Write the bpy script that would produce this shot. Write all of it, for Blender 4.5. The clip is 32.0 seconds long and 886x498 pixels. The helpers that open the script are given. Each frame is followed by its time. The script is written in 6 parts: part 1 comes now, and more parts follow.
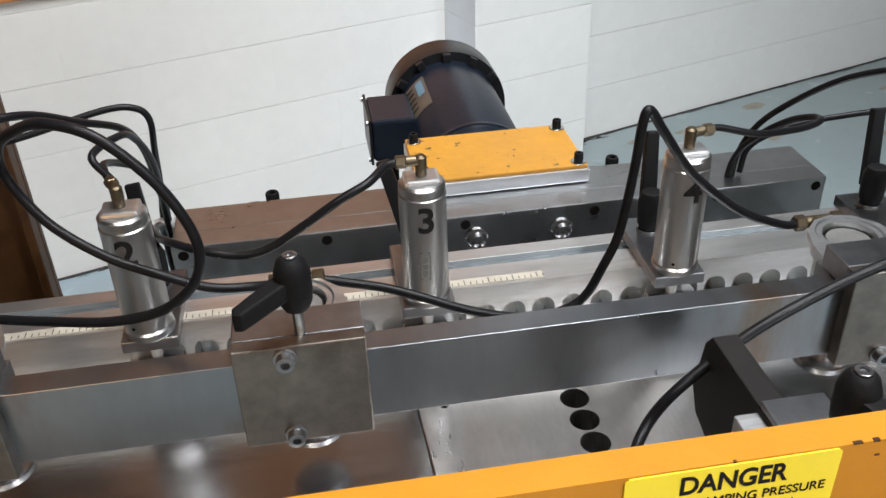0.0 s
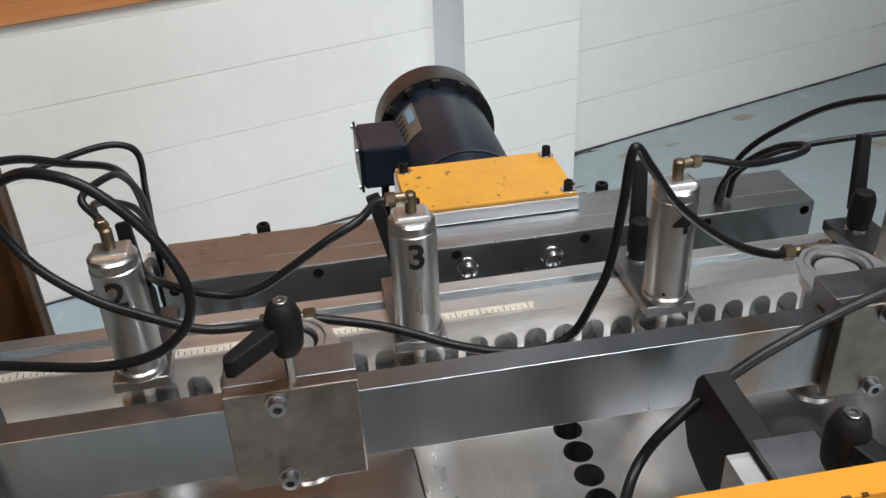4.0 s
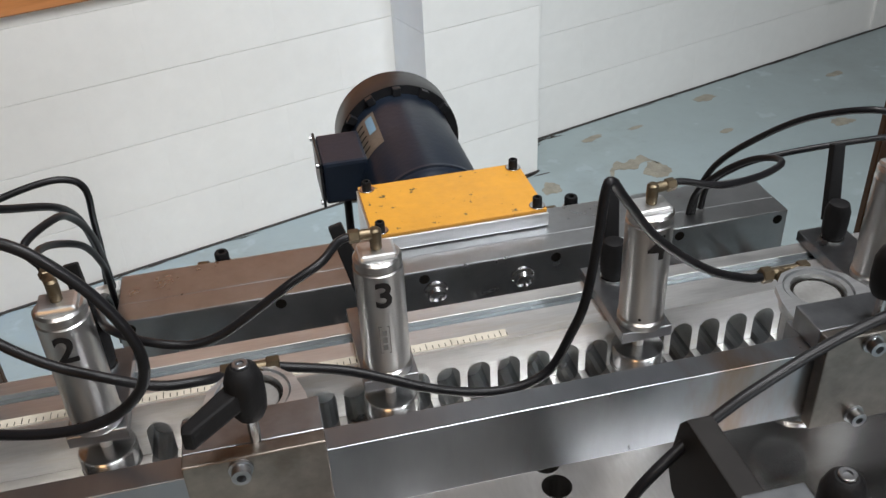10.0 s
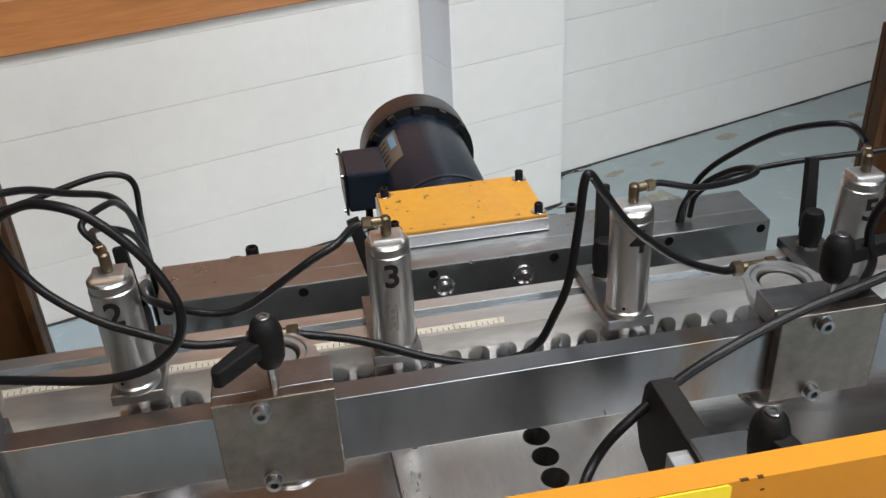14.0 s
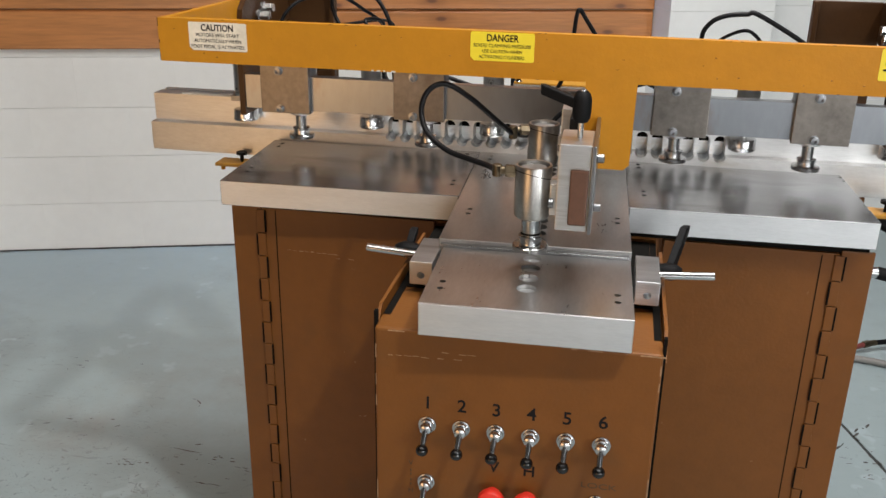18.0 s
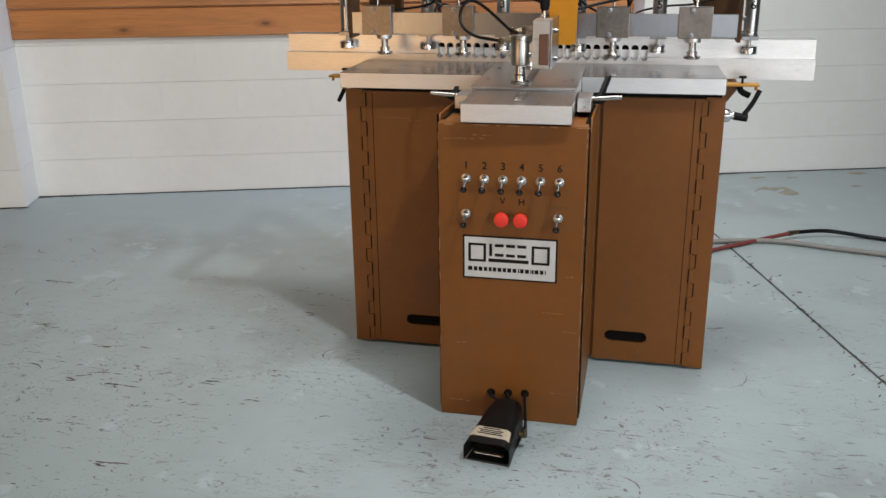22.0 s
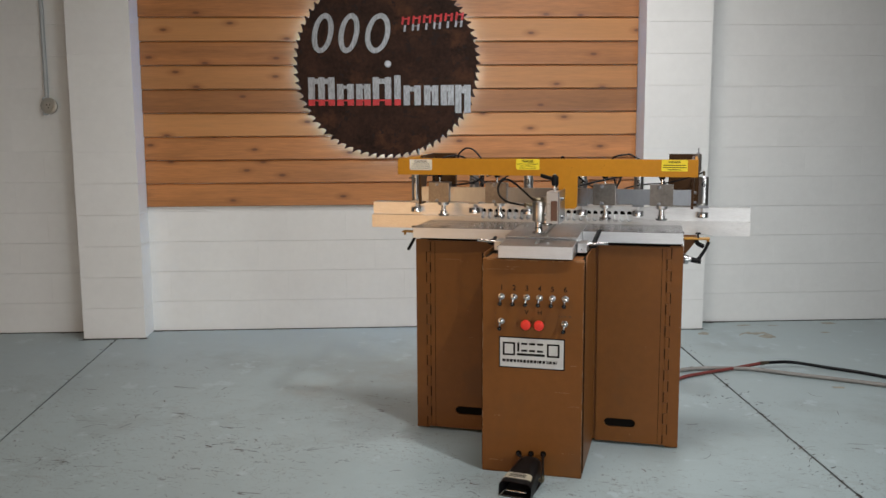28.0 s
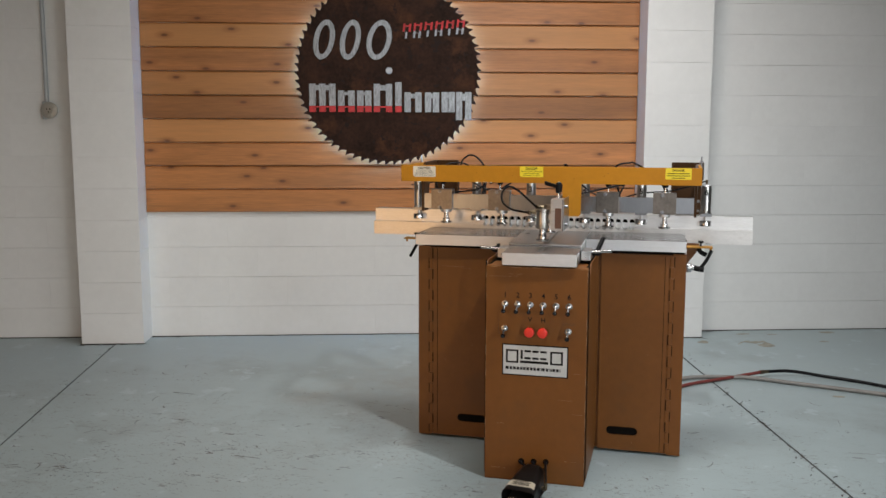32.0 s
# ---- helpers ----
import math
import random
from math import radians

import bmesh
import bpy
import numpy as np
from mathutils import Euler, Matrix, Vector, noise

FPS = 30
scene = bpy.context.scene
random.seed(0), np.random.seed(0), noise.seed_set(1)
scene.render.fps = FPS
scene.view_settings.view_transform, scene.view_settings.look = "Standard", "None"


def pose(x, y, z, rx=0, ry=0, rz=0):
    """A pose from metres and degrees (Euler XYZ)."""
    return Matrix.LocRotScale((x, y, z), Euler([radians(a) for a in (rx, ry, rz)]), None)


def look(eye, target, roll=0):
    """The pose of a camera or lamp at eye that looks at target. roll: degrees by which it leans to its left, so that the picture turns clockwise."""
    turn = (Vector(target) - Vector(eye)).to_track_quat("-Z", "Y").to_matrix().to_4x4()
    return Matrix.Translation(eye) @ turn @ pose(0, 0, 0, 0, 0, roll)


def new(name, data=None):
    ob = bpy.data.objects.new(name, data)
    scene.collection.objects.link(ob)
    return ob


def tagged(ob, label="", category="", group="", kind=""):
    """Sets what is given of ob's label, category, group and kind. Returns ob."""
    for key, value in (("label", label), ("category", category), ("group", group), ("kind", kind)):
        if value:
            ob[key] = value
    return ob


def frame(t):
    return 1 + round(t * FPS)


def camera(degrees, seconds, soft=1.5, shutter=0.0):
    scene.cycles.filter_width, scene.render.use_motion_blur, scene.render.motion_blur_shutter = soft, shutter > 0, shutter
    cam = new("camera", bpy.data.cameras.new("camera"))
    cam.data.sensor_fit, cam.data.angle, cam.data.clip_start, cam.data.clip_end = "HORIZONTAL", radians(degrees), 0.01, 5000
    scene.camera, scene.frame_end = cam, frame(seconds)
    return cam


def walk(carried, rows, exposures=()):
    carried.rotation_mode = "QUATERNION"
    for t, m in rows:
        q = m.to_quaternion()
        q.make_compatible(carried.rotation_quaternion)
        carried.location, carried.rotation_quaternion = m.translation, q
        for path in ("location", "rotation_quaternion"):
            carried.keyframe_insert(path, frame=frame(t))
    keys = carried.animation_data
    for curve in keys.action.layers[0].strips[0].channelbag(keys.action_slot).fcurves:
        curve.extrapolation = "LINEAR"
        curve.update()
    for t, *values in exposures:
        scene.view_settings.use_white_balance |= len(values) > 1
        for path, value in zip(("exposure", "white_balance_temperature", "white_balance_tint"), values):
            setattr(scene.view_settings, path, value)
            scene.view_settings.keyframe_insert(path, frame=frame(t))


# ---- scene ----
cam = camera(52.3, 32.0)
PATH = [
    (0, (-0.027, 0.017, 1.573), (0.22, 1.687, 0.5), -2.0),
    (0.5, (-0.006, 0.028, 1.577), (0.236, 1.713, 0.525), -2.4),
    (1, (-0.001, 0.033, 1.58), (0.25, 1.717, 0.53), -2.5),
    (1.5, (-0.005, 0.033, 1.583), (0.258, 1.718, 0.537), -2.5),
    (2, (-0.009, 0.029, 1.584), (0.255, 1.715, 0.541), -2.7),
    (2.5, (-0.02, 0.029, 1.584), (0.266, 1.704, 0.53), -3.1),
    (3, (-0.029, 0.023, 1.587), (0.239, 1.7, 0.531), -3.1),
    (3.5, (-0.031, 0.012, 1.589), (0.243, 1.699, 0.55), -2.7),
    (5.5, (0.027, 0.112, 1.613), (0.248, 1.736, 0.467), -2.4),
    (6, (0.026, 0.113, 1.614), (0.25, 1.736, 0.466), -2.3),
    (6.5, (0.025, 0.11, 1.615), (0.255, 1.734, 0.47), -2.1),
    (7, (0.026, 0.106, 1.615), (0.261, 1.727, 0.467), -2.3),
    (7.5, (0.019, 0.107, 1.615), (0.277, 1.733, 0.48), -2.3),
    (8, (0.004, 0.095, 1.615), (0.275, 1.732, 0.497), -2.9),
    (8.5, (-0.005, 0.086, 1.617), (0.293, 1.723, 0.507), -2.6),
    (9, (-0.018, 0.081, 1.617), (0.308, 1.718, 0.515), -3.2),
    (9.5, (-0.016, 0.083, 1.618), (0.326, 1.722, 0.523), -2.9),
    (10, (-0.012, 0.085, 1.618), (0.321, 1.721, 0.518), -3.0),
    (10.5, (-0.008, 0.086, 1.618), (0.326, 1.723, 0.519), -3.2),
    (11, (-0.006, 0.083, 1.619), (0.33, 1.72, 0.521), -3.1),
    (11.5, (-0.008, 0.074, 1.619), (0.329, 1.715, 0.527), -3.1),
    (12, (-0.011, 0.065, 1.621), (0.335, 1.71, 0.537), -2.8),
    (12.5, (-0.022, 0.053, 1.621), (0.318, 1.702, 0.541), -3.2),
    (13, (-0.028, 0.032, 1.623), (0.3, 1.698, 0.566), -3.8),
    (13.5, (-0.027, 0.011, 1.629), (0.295, 1.693, 0.596), -3.5),
    (15.5, (0.098, -0.306, 1.611), (0.088, 1.513, 0.781), -1.5),
    (16, (0.102, -0.446, 1.596), (0.004, 1.466, 1.016), -0.4),
    (16.5, (0.105, -0.649, 1.572), (-0.053, 1.262, 1.003), -0.2),
    (17, (0.131, -0.814, 1.551), (-0.027, 1.094, 0.972), 0.7),
    (17.5, (0.208, -0.961, 1.515), (-0.043, 0.92, 0.884), 0.9),
    (18, (0.315, -1.137, 1.477), (-0.032, 0.692, 0.747), 0.9),
    (18.5, (0.399, -1.293, 1.433), (-0.062, 0.506, 0.691), -0.9),
    (19, (0.354, -1.488, 1.417), (-0.014, 0.297, 0.594), -1.3),
    (19.5, (0.401, -1.629, 1.385), (0.015, 0.149, 0.555), -1.6),
    (20, (0.49, -1.758, 1.361), (0.031, 0.009, 0.543), -1.2),
    (20.5, (0.563, -1.886, 1.341), (0.057, -0.128, 0.531), -0.9),
    (21, (0.583, -2.014, 1.352), (0.077, -0.242, 0.577), -0.7),
    (21.5, (0.57, -2.212, 1.357), (0.115, -0.403, 0.637), -1.3),
    (22, (0.557, -2.373, 1.374), (0.134, -0.532, 0.718), -0.7),
    (22.5, (0.591, -2.486, 1.392), (0.132, -0.63, 0.804), -1.1),
    (23, (0.654, -2.647, 1.404), (0.161, -0.792, 0.842), -1.0),
    (23.5, (0.69, -2.776, 1.425), (0.164, -0.917, 0.909), -0.5),
    (24, (0.671, -2.89, 1.418), (0.113, -1.027, 0.951), -1.4),
    (24.5, (0.645, -3.053, 1.432), (0.144, -1.163, 1.008), -1.7),
    (25, (0.629, -3.183, 1.441), (0.143, -1.286, 1.036), -0.9),
    (25.5, (0.651, -3.253, 1.438), (0.147, -1.352, 1.072), -0.3),
    (27.5, (0.778, -3.502, 1.442), (0.27, -1.59, 1.149), -0.2),
    (28, (0.776, -3.521, 1.435), (0.265, -1.607, 1.158), -0.3),
    (28.5, (0.771, -3.528, 1.428), (0.28, -1.611, 1.145), 0.2),
    (29, (0.766, -3.52, 1.43), (0.286, -1.601, 1.137), 0.3),
    (29.5, (0.755, -3.521, 1.426), (0.268, -1.602, 1.141), 0.1),
    (30, (0.749, -3.517, 1.43), (0.259, -1.599, 1.144), 0.1),
    (30.5, (0.744, -3.523, 1.43), (0.258, -1.602, 1.16), -0.1),
    (31, (0.746, -3.513, 1.429), (0.257, -1.593, 1.158), -0.1),
    (31.5, (0.743, -3.521, 1.424), (0.25, -1.601, 1.162), -0.0),
    (32, (0.738, -3.527, 1.433), (0.239, -1.609, 1.172), 0.1),
]
EXPOSURES = [(0, 0.12, 6500, 11), (1.2, 0.04, 6550, 11), (3.5, 0.0, 6550, 11), (5.5, 0.0, 6550, 11), (13.5, 0.0, 6550, 11), (15.5, -0.28, 7000, 13), (17.2, -0.26, 6950, 13),
             (18, -0.12, 6800, 12), (19, 0.06, 6680, 12), (20.5, -0.02, 6650, 12), (21, -0.08, 6650, 12), (22, -0.17, 6750, 12), (24, -0.26, 6780, 12), (25, -0.29, 6780, 12), (28, -0.37, 6770, 12), (32, -0.38, 6770, 12)]
walk(cam, [(t, look(eye, target, roll)) for t, eye, target, roll in PATH], EXPOSURES)

# ---------------------------------------------------------------- light
world = bpy.data.worlds.new("world")
scene.world = world
world.use_nodes = True
world.node_tree.nodes["Background"].inputs[0].default_value = (0.75, 0.83, 0.95, 1)
world.node_tree.nodes["Background"].inputs[1].default_value = 0.06

WALL_TURN = 17.8
ROOM = pose(0, 0, 0, 0, 0, WALL_TURN)          # room axes: x along the back wall, y towards it
WALL_Y = 2.690                                 # face of the back wall
CEIL = 3.9


def area_lamp(name, where, target, sx, sy, watts, colour, spread=180):
    lamp = bpy.data.lights.new(name, "AREA")
    lamp.shape, lamp.size, lamp.size_y, lamp.energy, lamp.color = "RECTANGLE", sx, sy, watts, colour
    lamp.spread = radians(spread)
    ob = new(name, lamp)
    ob.matrix_world = look(where, target)
    return ob


def room(x, y, z):
    return ROOM @ Vector((x, y, z))


area_lamp("shop_light_a", room(0.8, 0.55, 3.7), room(0.7, 1.5, 0.3), 1.3, 0.9, 55, (0.97, 0.98, 1.0), 132)
area_lamp("shop_light_b", room(-0.9, -0.7, CEIL - 0.12), room(-0.6, 0.6, 0), 1.3, 0.5, 17, (1.0, 0.94, 0.85), 132)
area_lamp("shop_light_c", room(1.05, -1.32, 3.68), room(0.2, 0.0, 0.0), 0.13, 0.11, 28, (0.95, 0.98, 1.0), 110)
# unseen lamp standing free in the room, added to brighten the front faces
area_lamp("front_right_fill", room(2.6, -5.0, 1.5), room(0.3, 0.3, 0.7), 0.7, 1.7, 20, (0.88, 0.95, 1.0), 80)
area_lamp("bay_door_daylight", room(0.3, -8.1, 1.65), room(0.3, 0.3, 1.2), 4.6, 3.0, 28, (0.94, 0.97, 1.0), 80)
area_lamp("warm_lamp", room(-3.0, -3.0, 0.9), room(-0.2, 0.6, 0.9), 1.6, 1.5, 28, (1.0, 0.60, 0.30))

# ---------------------------------------------------------------- materials


def node(nt, kind, **inputs):
    n = nt.nodes.new(kind)
    for k, v in inputs.items():
        n.inputs[k.replace("_", " ")].default_value = v
    return n


def rgb(c):
    return (c[0], c[1], c[2], 1.0)


def material(name, base, rough=0.5, metal=0.0, vary=0.12, scale=8.0, bump=0.0, bump_scale=60.0, dark=None,
             blotch=None, blotch_at=0.62, blotch_scale=3.0, stretch=(1, 1, 1), rough_vary=0.1, per_object=0.0, coat=0.0,
             spec=0.5, speck=None, speck_scale=40.0, speck_at=0.7):
    """A surface with grain at two scales, stains with a shape of their own, fine relief and uneven gloss."""
    m = bpy.data.materials.new(name)
    m.use_nodes = True
    nt = m.node_tree
    bsdf = nt.nodes["Principled BSDF"]
    link = nt.links.new
    coord = nt.nodes.new("ShaderNodeTexCoord")
    mapping = nt.nodes.new("ShaderNodeMapping")
    mapping.inputs["Scale"].default_value = stretch
    link(coord.outputs["Object"], mapping.inputs[0])
    place = mapping.outputs[0]
    info = nt.nodes.new("ShaderNodeObjectInfo")
    if per_object:
        shift = nt.nodes.new("ShaderNodeVectorMath")
        shift.operation = "ADD"
        times = nt.nodes.new("ShaderNodeMath")
        times.operation = "MULTIPLY"
        times.inputs[1].default_value = 37.0
        link(info.outputs["Random"], times.inputs[0])
        link(place, shift.inputs[0])
        link(times.outputs[0], shift.inputs[1])
        place = shift.outputs[0]
    big = node(nt, "ShaderNodeTexNoise", Scale=scale, Detail=5.0, Roughness=0.6)
    fine = node(nt, "ShaderNodeTexNoise", Scale=scale * 9, Detail=4.0, Roughness=0.6)
    link(place, big.inputs["Vector"])
    link(place, fine.inputs["Vector"])
    mix = nt.nodes.new("ShaderNodeMath")
    mix.operation = "MULTIPLY_ADD"
    mix.inputs[1].default_value = 0.6
    link(big.outputs[0], mix.inputs[0])
    half = nt.nodes.new("ShaderNodeMath")
    half.operation = "MULTIPLY"
    half.inputs[1].default_value = 0.4
    link(fine.outputs[0], half.inputs[0])
    link(half.outputs[0], mix.inputs[2])
    ramp = nt.nodes.new("ShaderNodeValToRGB")
    lo = dark or tuple(max(0.0, c * (1 - vary * 1.6)) for c in base)
    hi = tuple(min(1.0, c * (1 + vary)) for c in base)
    ramp.color_ramp.elements[0].position, ramp.color_ramp.elements[1].position = 0.32, 0.68
    ramp.color_ramp.elements[0].color, ramp.color_ramp.elements[1].color = rgb(lo), rgb(hi)
    link(mix.outputs[0], ramp.inputs[0])
    colour = ramp.outputs[0]

    def over(colour, other, fac):
        mx = nt.nodes.new("ShaderNodeMix")
        mx.data_type = "RGBA"
        mx.inputs[7].default_value = rgb(other)
        link(fac, mx.inputs[0])
        link(colour, mx.inputs[6])
        return mx.outputs[2]

    def step(value, at, width):
        s = nt.nodes.new("ShaderNodeMapRange")
        s.inputs["From Min"].default_value, s.inputs["From Max"].default_value = at, at + width
        link(value, s.inputs[0])
        return s.outputs[0]

    if blotch:
        spots = node(nt, "ShaderNodeTexNoise", Scale=blotch_scale, Detail=6.0, Roughness=0.62)
        link(place, spots.inputs["Vector"])
        colour = over(colour, blotch, step(spots.outputs[0], blotch_at, 0.14))
    if speck:
        dots = node(nt, "ShaderNodeTexNoise", Scale=speck_scale, Detail=3.0, Roughness=0.7)
        link(place, dots.inputs["Vector"])
        colour = over(colour, speck, step(dots.outputs[0], speck_at, 0.04))
    if per_object:
        hsv = nt.nodes.new("ShaderNodeHueSaturation")
        val = nt.nodes.new("ShaderNodeMapRange")
        val.inputs["To Min"].default_value, val.inputs["To Max"].default_value = 1 - per_object, 1 + per_object
        link(info.outputs["Random"], val.inputs[0])
        link(val.outputs[0], hsv.inputs["Value"])
        link(colour, hsv.inputs["Color"])
        colour = hsv.outputs[0]
    link(colour, bsdf.inputs["Base Color"])
    gloss = nt.nodes.new("ShaderNodeMapRange")
    gloss.inputs["To Min"].default_value, gloss.inputs["To Max"].default_value = max(0.03, rough - rough_vary), min(1, rough + rough_vary)
    link(mix.outputs[0], gloss.inputs[0])
    link(gloss.outputs[0], bsdf.inputs["Roughness"])
    bsdf.inputs["Metallic"].default_value = metal
    bsdf.inputs["Specular IOR Level"].default_value = spec
    bsdf.inputs["Coat Weight"].default_value = coat
    if bump:
        relief = node(nt, "ShaderNodeTexNoise", Scale=bump_scale, Detail=4.0)
        link(place, relief.inputs["Vector"])
        b = nt.nodes.new("ShaderNodeBump")
        b.inputs["Strength"].default_value, b.inputs["Distance"].default_value = bump, 0.004
        link(relief.outputs[0], b.inputs["Height"])
        link(b.outputs[0], bsdf.inputs["Normal"])
    return m


M_WALL = material("painted_block", (0.80, 0.81, 0.795), 0.62, vary=0.03, scale=2.2, bump=0.22, bump_scale=90, per_object=0.002,
                  blotch=(0.74, 0.74, 0.715), blotch_at=0.66, blotch_scale=1.6)
# unseen ceiling and wall top, near black so the metal reflects dark
M_CEIL = material("unseen_dark_top", (0.055, 0.055, 0.055), 0.8, vary=0.06)
# unseen wall opposite, kept pale to bounce light onto the fronts
M_SOUTH = material("unseen_bounce_white", (0.72, 0.73, 0.73), 0.7, vary=0.05)
# unseen side walls, greyed to give the metal darker reflections
M_SIDE = material("unseen_side_grey", (0.34, 0.35, 0.36), 0.7, vary=0.06)
M_ARM = material("blackened_steel", (0.014, 0.013, 0.0125), 0.60, 0.1, spec=0.2, vary=0.2, scale=9)
M_PEDAL = material("black_enamel", (0.016, 0.016, 0.017), 0.32, vary=0.25, scale=12, speck=(0.10, 0.09, 0.08), speck_scale=30, speck_at=0.72)
M_BROWN = material("brown_enamel", (0.176, 0.0625, 0.0112), 0.42, spec=0.32, vary=0.10, scale=3.0, bump=0.12, bump_scale=160, rough_vary=0.08,
                   speck=(0.26, 0.13, 0.06), speck_scale=26, speck_at=0.73, blotch=(0.148, 0.057, 0.0135), blotch_at=0.52, blotch_scale=4)
# dark brown enamel, with the brackets' shade put into the colour as well
M_BRACKET = material("dark_shaded_enamel", (0.055, 0.024, 0.008), 0.44, spec=0.2, vary=0.14, scale=4, bump=0.1, bump_scale=150)
# black put in as the shade of holes and gaps; seals and screws too
M_DARK = material("shade_and_seal_black", (0.007, 0.006, 0.005), 0.9, spec=0.08)
M_YELLOW = material("yellow_enamel", (0.50, 0.207, 0.012), 0.44, spec=0.25, vary=0.07, scale=5, bump=0.1, bump_scale=140,
                    speck=(0.20, 0.10, 0.03), speck_scale=34, speck_at=0.735)
M_COVER = material("chipped_yellow", (0.47, 0.225, 0.024), 0.42, vary=0.12, scale=9, bump=0.1, bump_scale=120, blotch=(0.30, 0.15, 0.03), blotch_at=0.66, blotch_scale=16,
                   speck=(0.05, 0.04, 0.02), speck_scale=60, speck_at=0.645)
M_ALU = material("milled_aluminium", (0.71, 0.725, 0.735), 0.36, 1.0, vary=0.10, scale=6, bump=0.05, bump_scale=30, stretch=(1, 12, 12), rough_vary=0.10,
                 blotch=(0.52, 0.515, 0.505), blotch_at=0.57, blotch_scale=4)
M_TABLE = material("worn_table_plate", (0.43, 0.43, 0.435), 0.25, 1.0, vary=0.12, scale=5, bump=0.025, bump_scale=40, stretch=(1, 5, 1), rough_vary=0.05,
                   blotch=(0.26, 0.255, 0.25), blotch_at=0.54, blotch_scale=3.2)
M_SLAB = material("cleaner_table_plate", (0.57, 0.562, 0.55), 0.30, 1.0, vary=0.10, scale=6, bump=0.012, bump_scale=50, stretch=(4, 1, 1), rough_vary=0.10,
                  blotch=(0.55, 0.54, 0.52), blotch_at=0.58, blotch_scale=3.5)
# brown blotches stand for tarnish smears and for warm reflections
M_BAR = material("ground_bar_steel", (0.33, 0.35, 0.375), 0.29, 1.0, vary=0.08, scale=2.4, bump=0.008, bump_scale=50, stretch=(3, 1, 1.0), rough_vary=0.05,
                 blotch=(0.27, 0.20, 0.155), blotch_at=0.51, blotch_scale=2.2)
M_HEAD = material("worn_head_steel", (0.40, 0.415, 0.43), 0.30, 1.0, vary=0.14, scale=5, bump=0.06, bump_scale=60, rough_vary=0.12,
                  blotch=(0.30, 0.28, 0.26), blotch_at=0.60, blotch_scale=4)
M_LEDGE = material("bored_ledge_aluminium", (0.68, 0.675, 0.66), 0.36, 1.0, vary=0.09, scale=7, stretch=(1, 3, 3), rough_vary=0.08,
                   blotch=(0.52, 0.49, 0.44), blotch_at=0.60, blotch_scale=5)
M_STEEL = material("tarnished_steel", (0.31, 0.32, 0.335), 0.31, 1.0, vary=0.16, scale=7, bump=0.06, bump_scale=60, rough_vary=0.12,
                   blotch=(0.20, 0.175, 0.155), blotch_at=0.58, blotch_scale=5)
M_CLAMP = material("dirty_clamp_aluminium", (0.50, 0.485, 0.46), 0.34, 1.0, vary=0.16, scale=16, bump=0.06, bump_scale=90, rough_vary=0.10,
                   blotch=(0.27, 0.235, 0.20), blotch_at=0.57, blotch_scale=14)
M_FENCE = material("mill_finish_aluminium", (0.74, 0.745, 0.74), 0.37, 1.0, vary=0.10, scale=5, bump=0.05, bump_scale=40, stretch=(1, 8, 8), rough_vary=0.10,
                   blotch=(0.60, 0.565, 0.50), blotch_at=0.58, blotch_scale=3)
M_BLOCK = material("brown_tarnished_steel", (0.235, 0.213, 0.19), 0.36, 1.0, vary=0.22, scale=9, bump=0.06, bump_scale=70, rough_vary=0.12,
                   blotch=(0.115, 0.090, 0.070), blotch_at=0.56, blotch_scale=7)
M_CHROME = material("polished_steel", (0.57, 0.575, 0.58), 0.23, 1.0, vary=0.05, scale=9, rough_vary=0.05)
M_CYL = material("polished_cylinder_steel", (0.50, 0.50, 0.495), 0.29, 1.0, vary=0.05, scale=7, rough_vary=0.05, stretch=(1, 1, 0.3))
M_GROOVE = material("blue_grey_slot", (0.20, 0.23, 0.25), 0.4, 0.8, vary=0.1)
M_SPINDLE = material("oiled_spindle_steel", (0.26, 0.25, 0.245), 0.22, 1.0, vary=0.2, scale=20)
M_DISC = material("dull_disc", (0.34, 0.34, 0.33), 0.45, 0.8, vary=0.15, scale=30)
M_BLACK = material("black_plastic", (0.006, 0.006, 0.0065), 0.58, spec=0.16, vary=0.2, scale=20, bump=0.1, bump_scale=300)
M_KNOB = material("glossy_black_knob", (0.006, 0.006, 0.006), 0.16, vary=0.1)
M_HOSE = material("black_hose", (0.007, 0.007, 0.008), 0.36, vary=0.15, scale=15, spec=0.18)
M_MOTOR = material("navy_motor_paint", (0.006, 0.0105, 0.019), 0.32, vary=0.2, scale=8, bump=0.08, bump_scale=120)
M_MOTORCAP = material("black_fan_cover", (0.008, 0.0085, 0.010), 0.38, vary=0.2, scale=8)
M_BRASS = material("old_brass", (0.16, 0.128, 0.085), 0.42, 1.0, vary=0.2, scale=20)
M_RED = material("red_button", (0.75, 0.035, 0.02), 0.4, vary=0.05)
M_PLATE = material("silver_nameplate", (0.62, 0.62, 0.61), 0.42, 0.3, vary=0.06, scale=10)
M_INK = material("black_ink", (0.012, 0.011, 0.011), 0.75, spec=0.12)
M_LABEL = material("yellow_label", (0.85, 0.66, 0.03), 0.45, vary=0.04)
M_PAPER = material("aged_label", (0.78, 0.70, 0.56), 0.6, vary=0.12, scale=16, blotch=(0.45, 0.36, 0.24), blotch_at=0.62, blotch_scale=14)
M_RULE = material("steel_rule", (0.50, 0.465, 0.39), 0.4, 0.2, vary=0.1, scale=20)
M_GREYBAR = material("grey_cable", (0.22, 0.21, 0.195), 0.55)
M_REDHOSE = material("red_air_hose", (0.17, 0.036, 0.03), 0.5)
M_WOODPLATE = material("brown_label", (0.11, 0.05, 0.03), 0.4, vary=0.2)

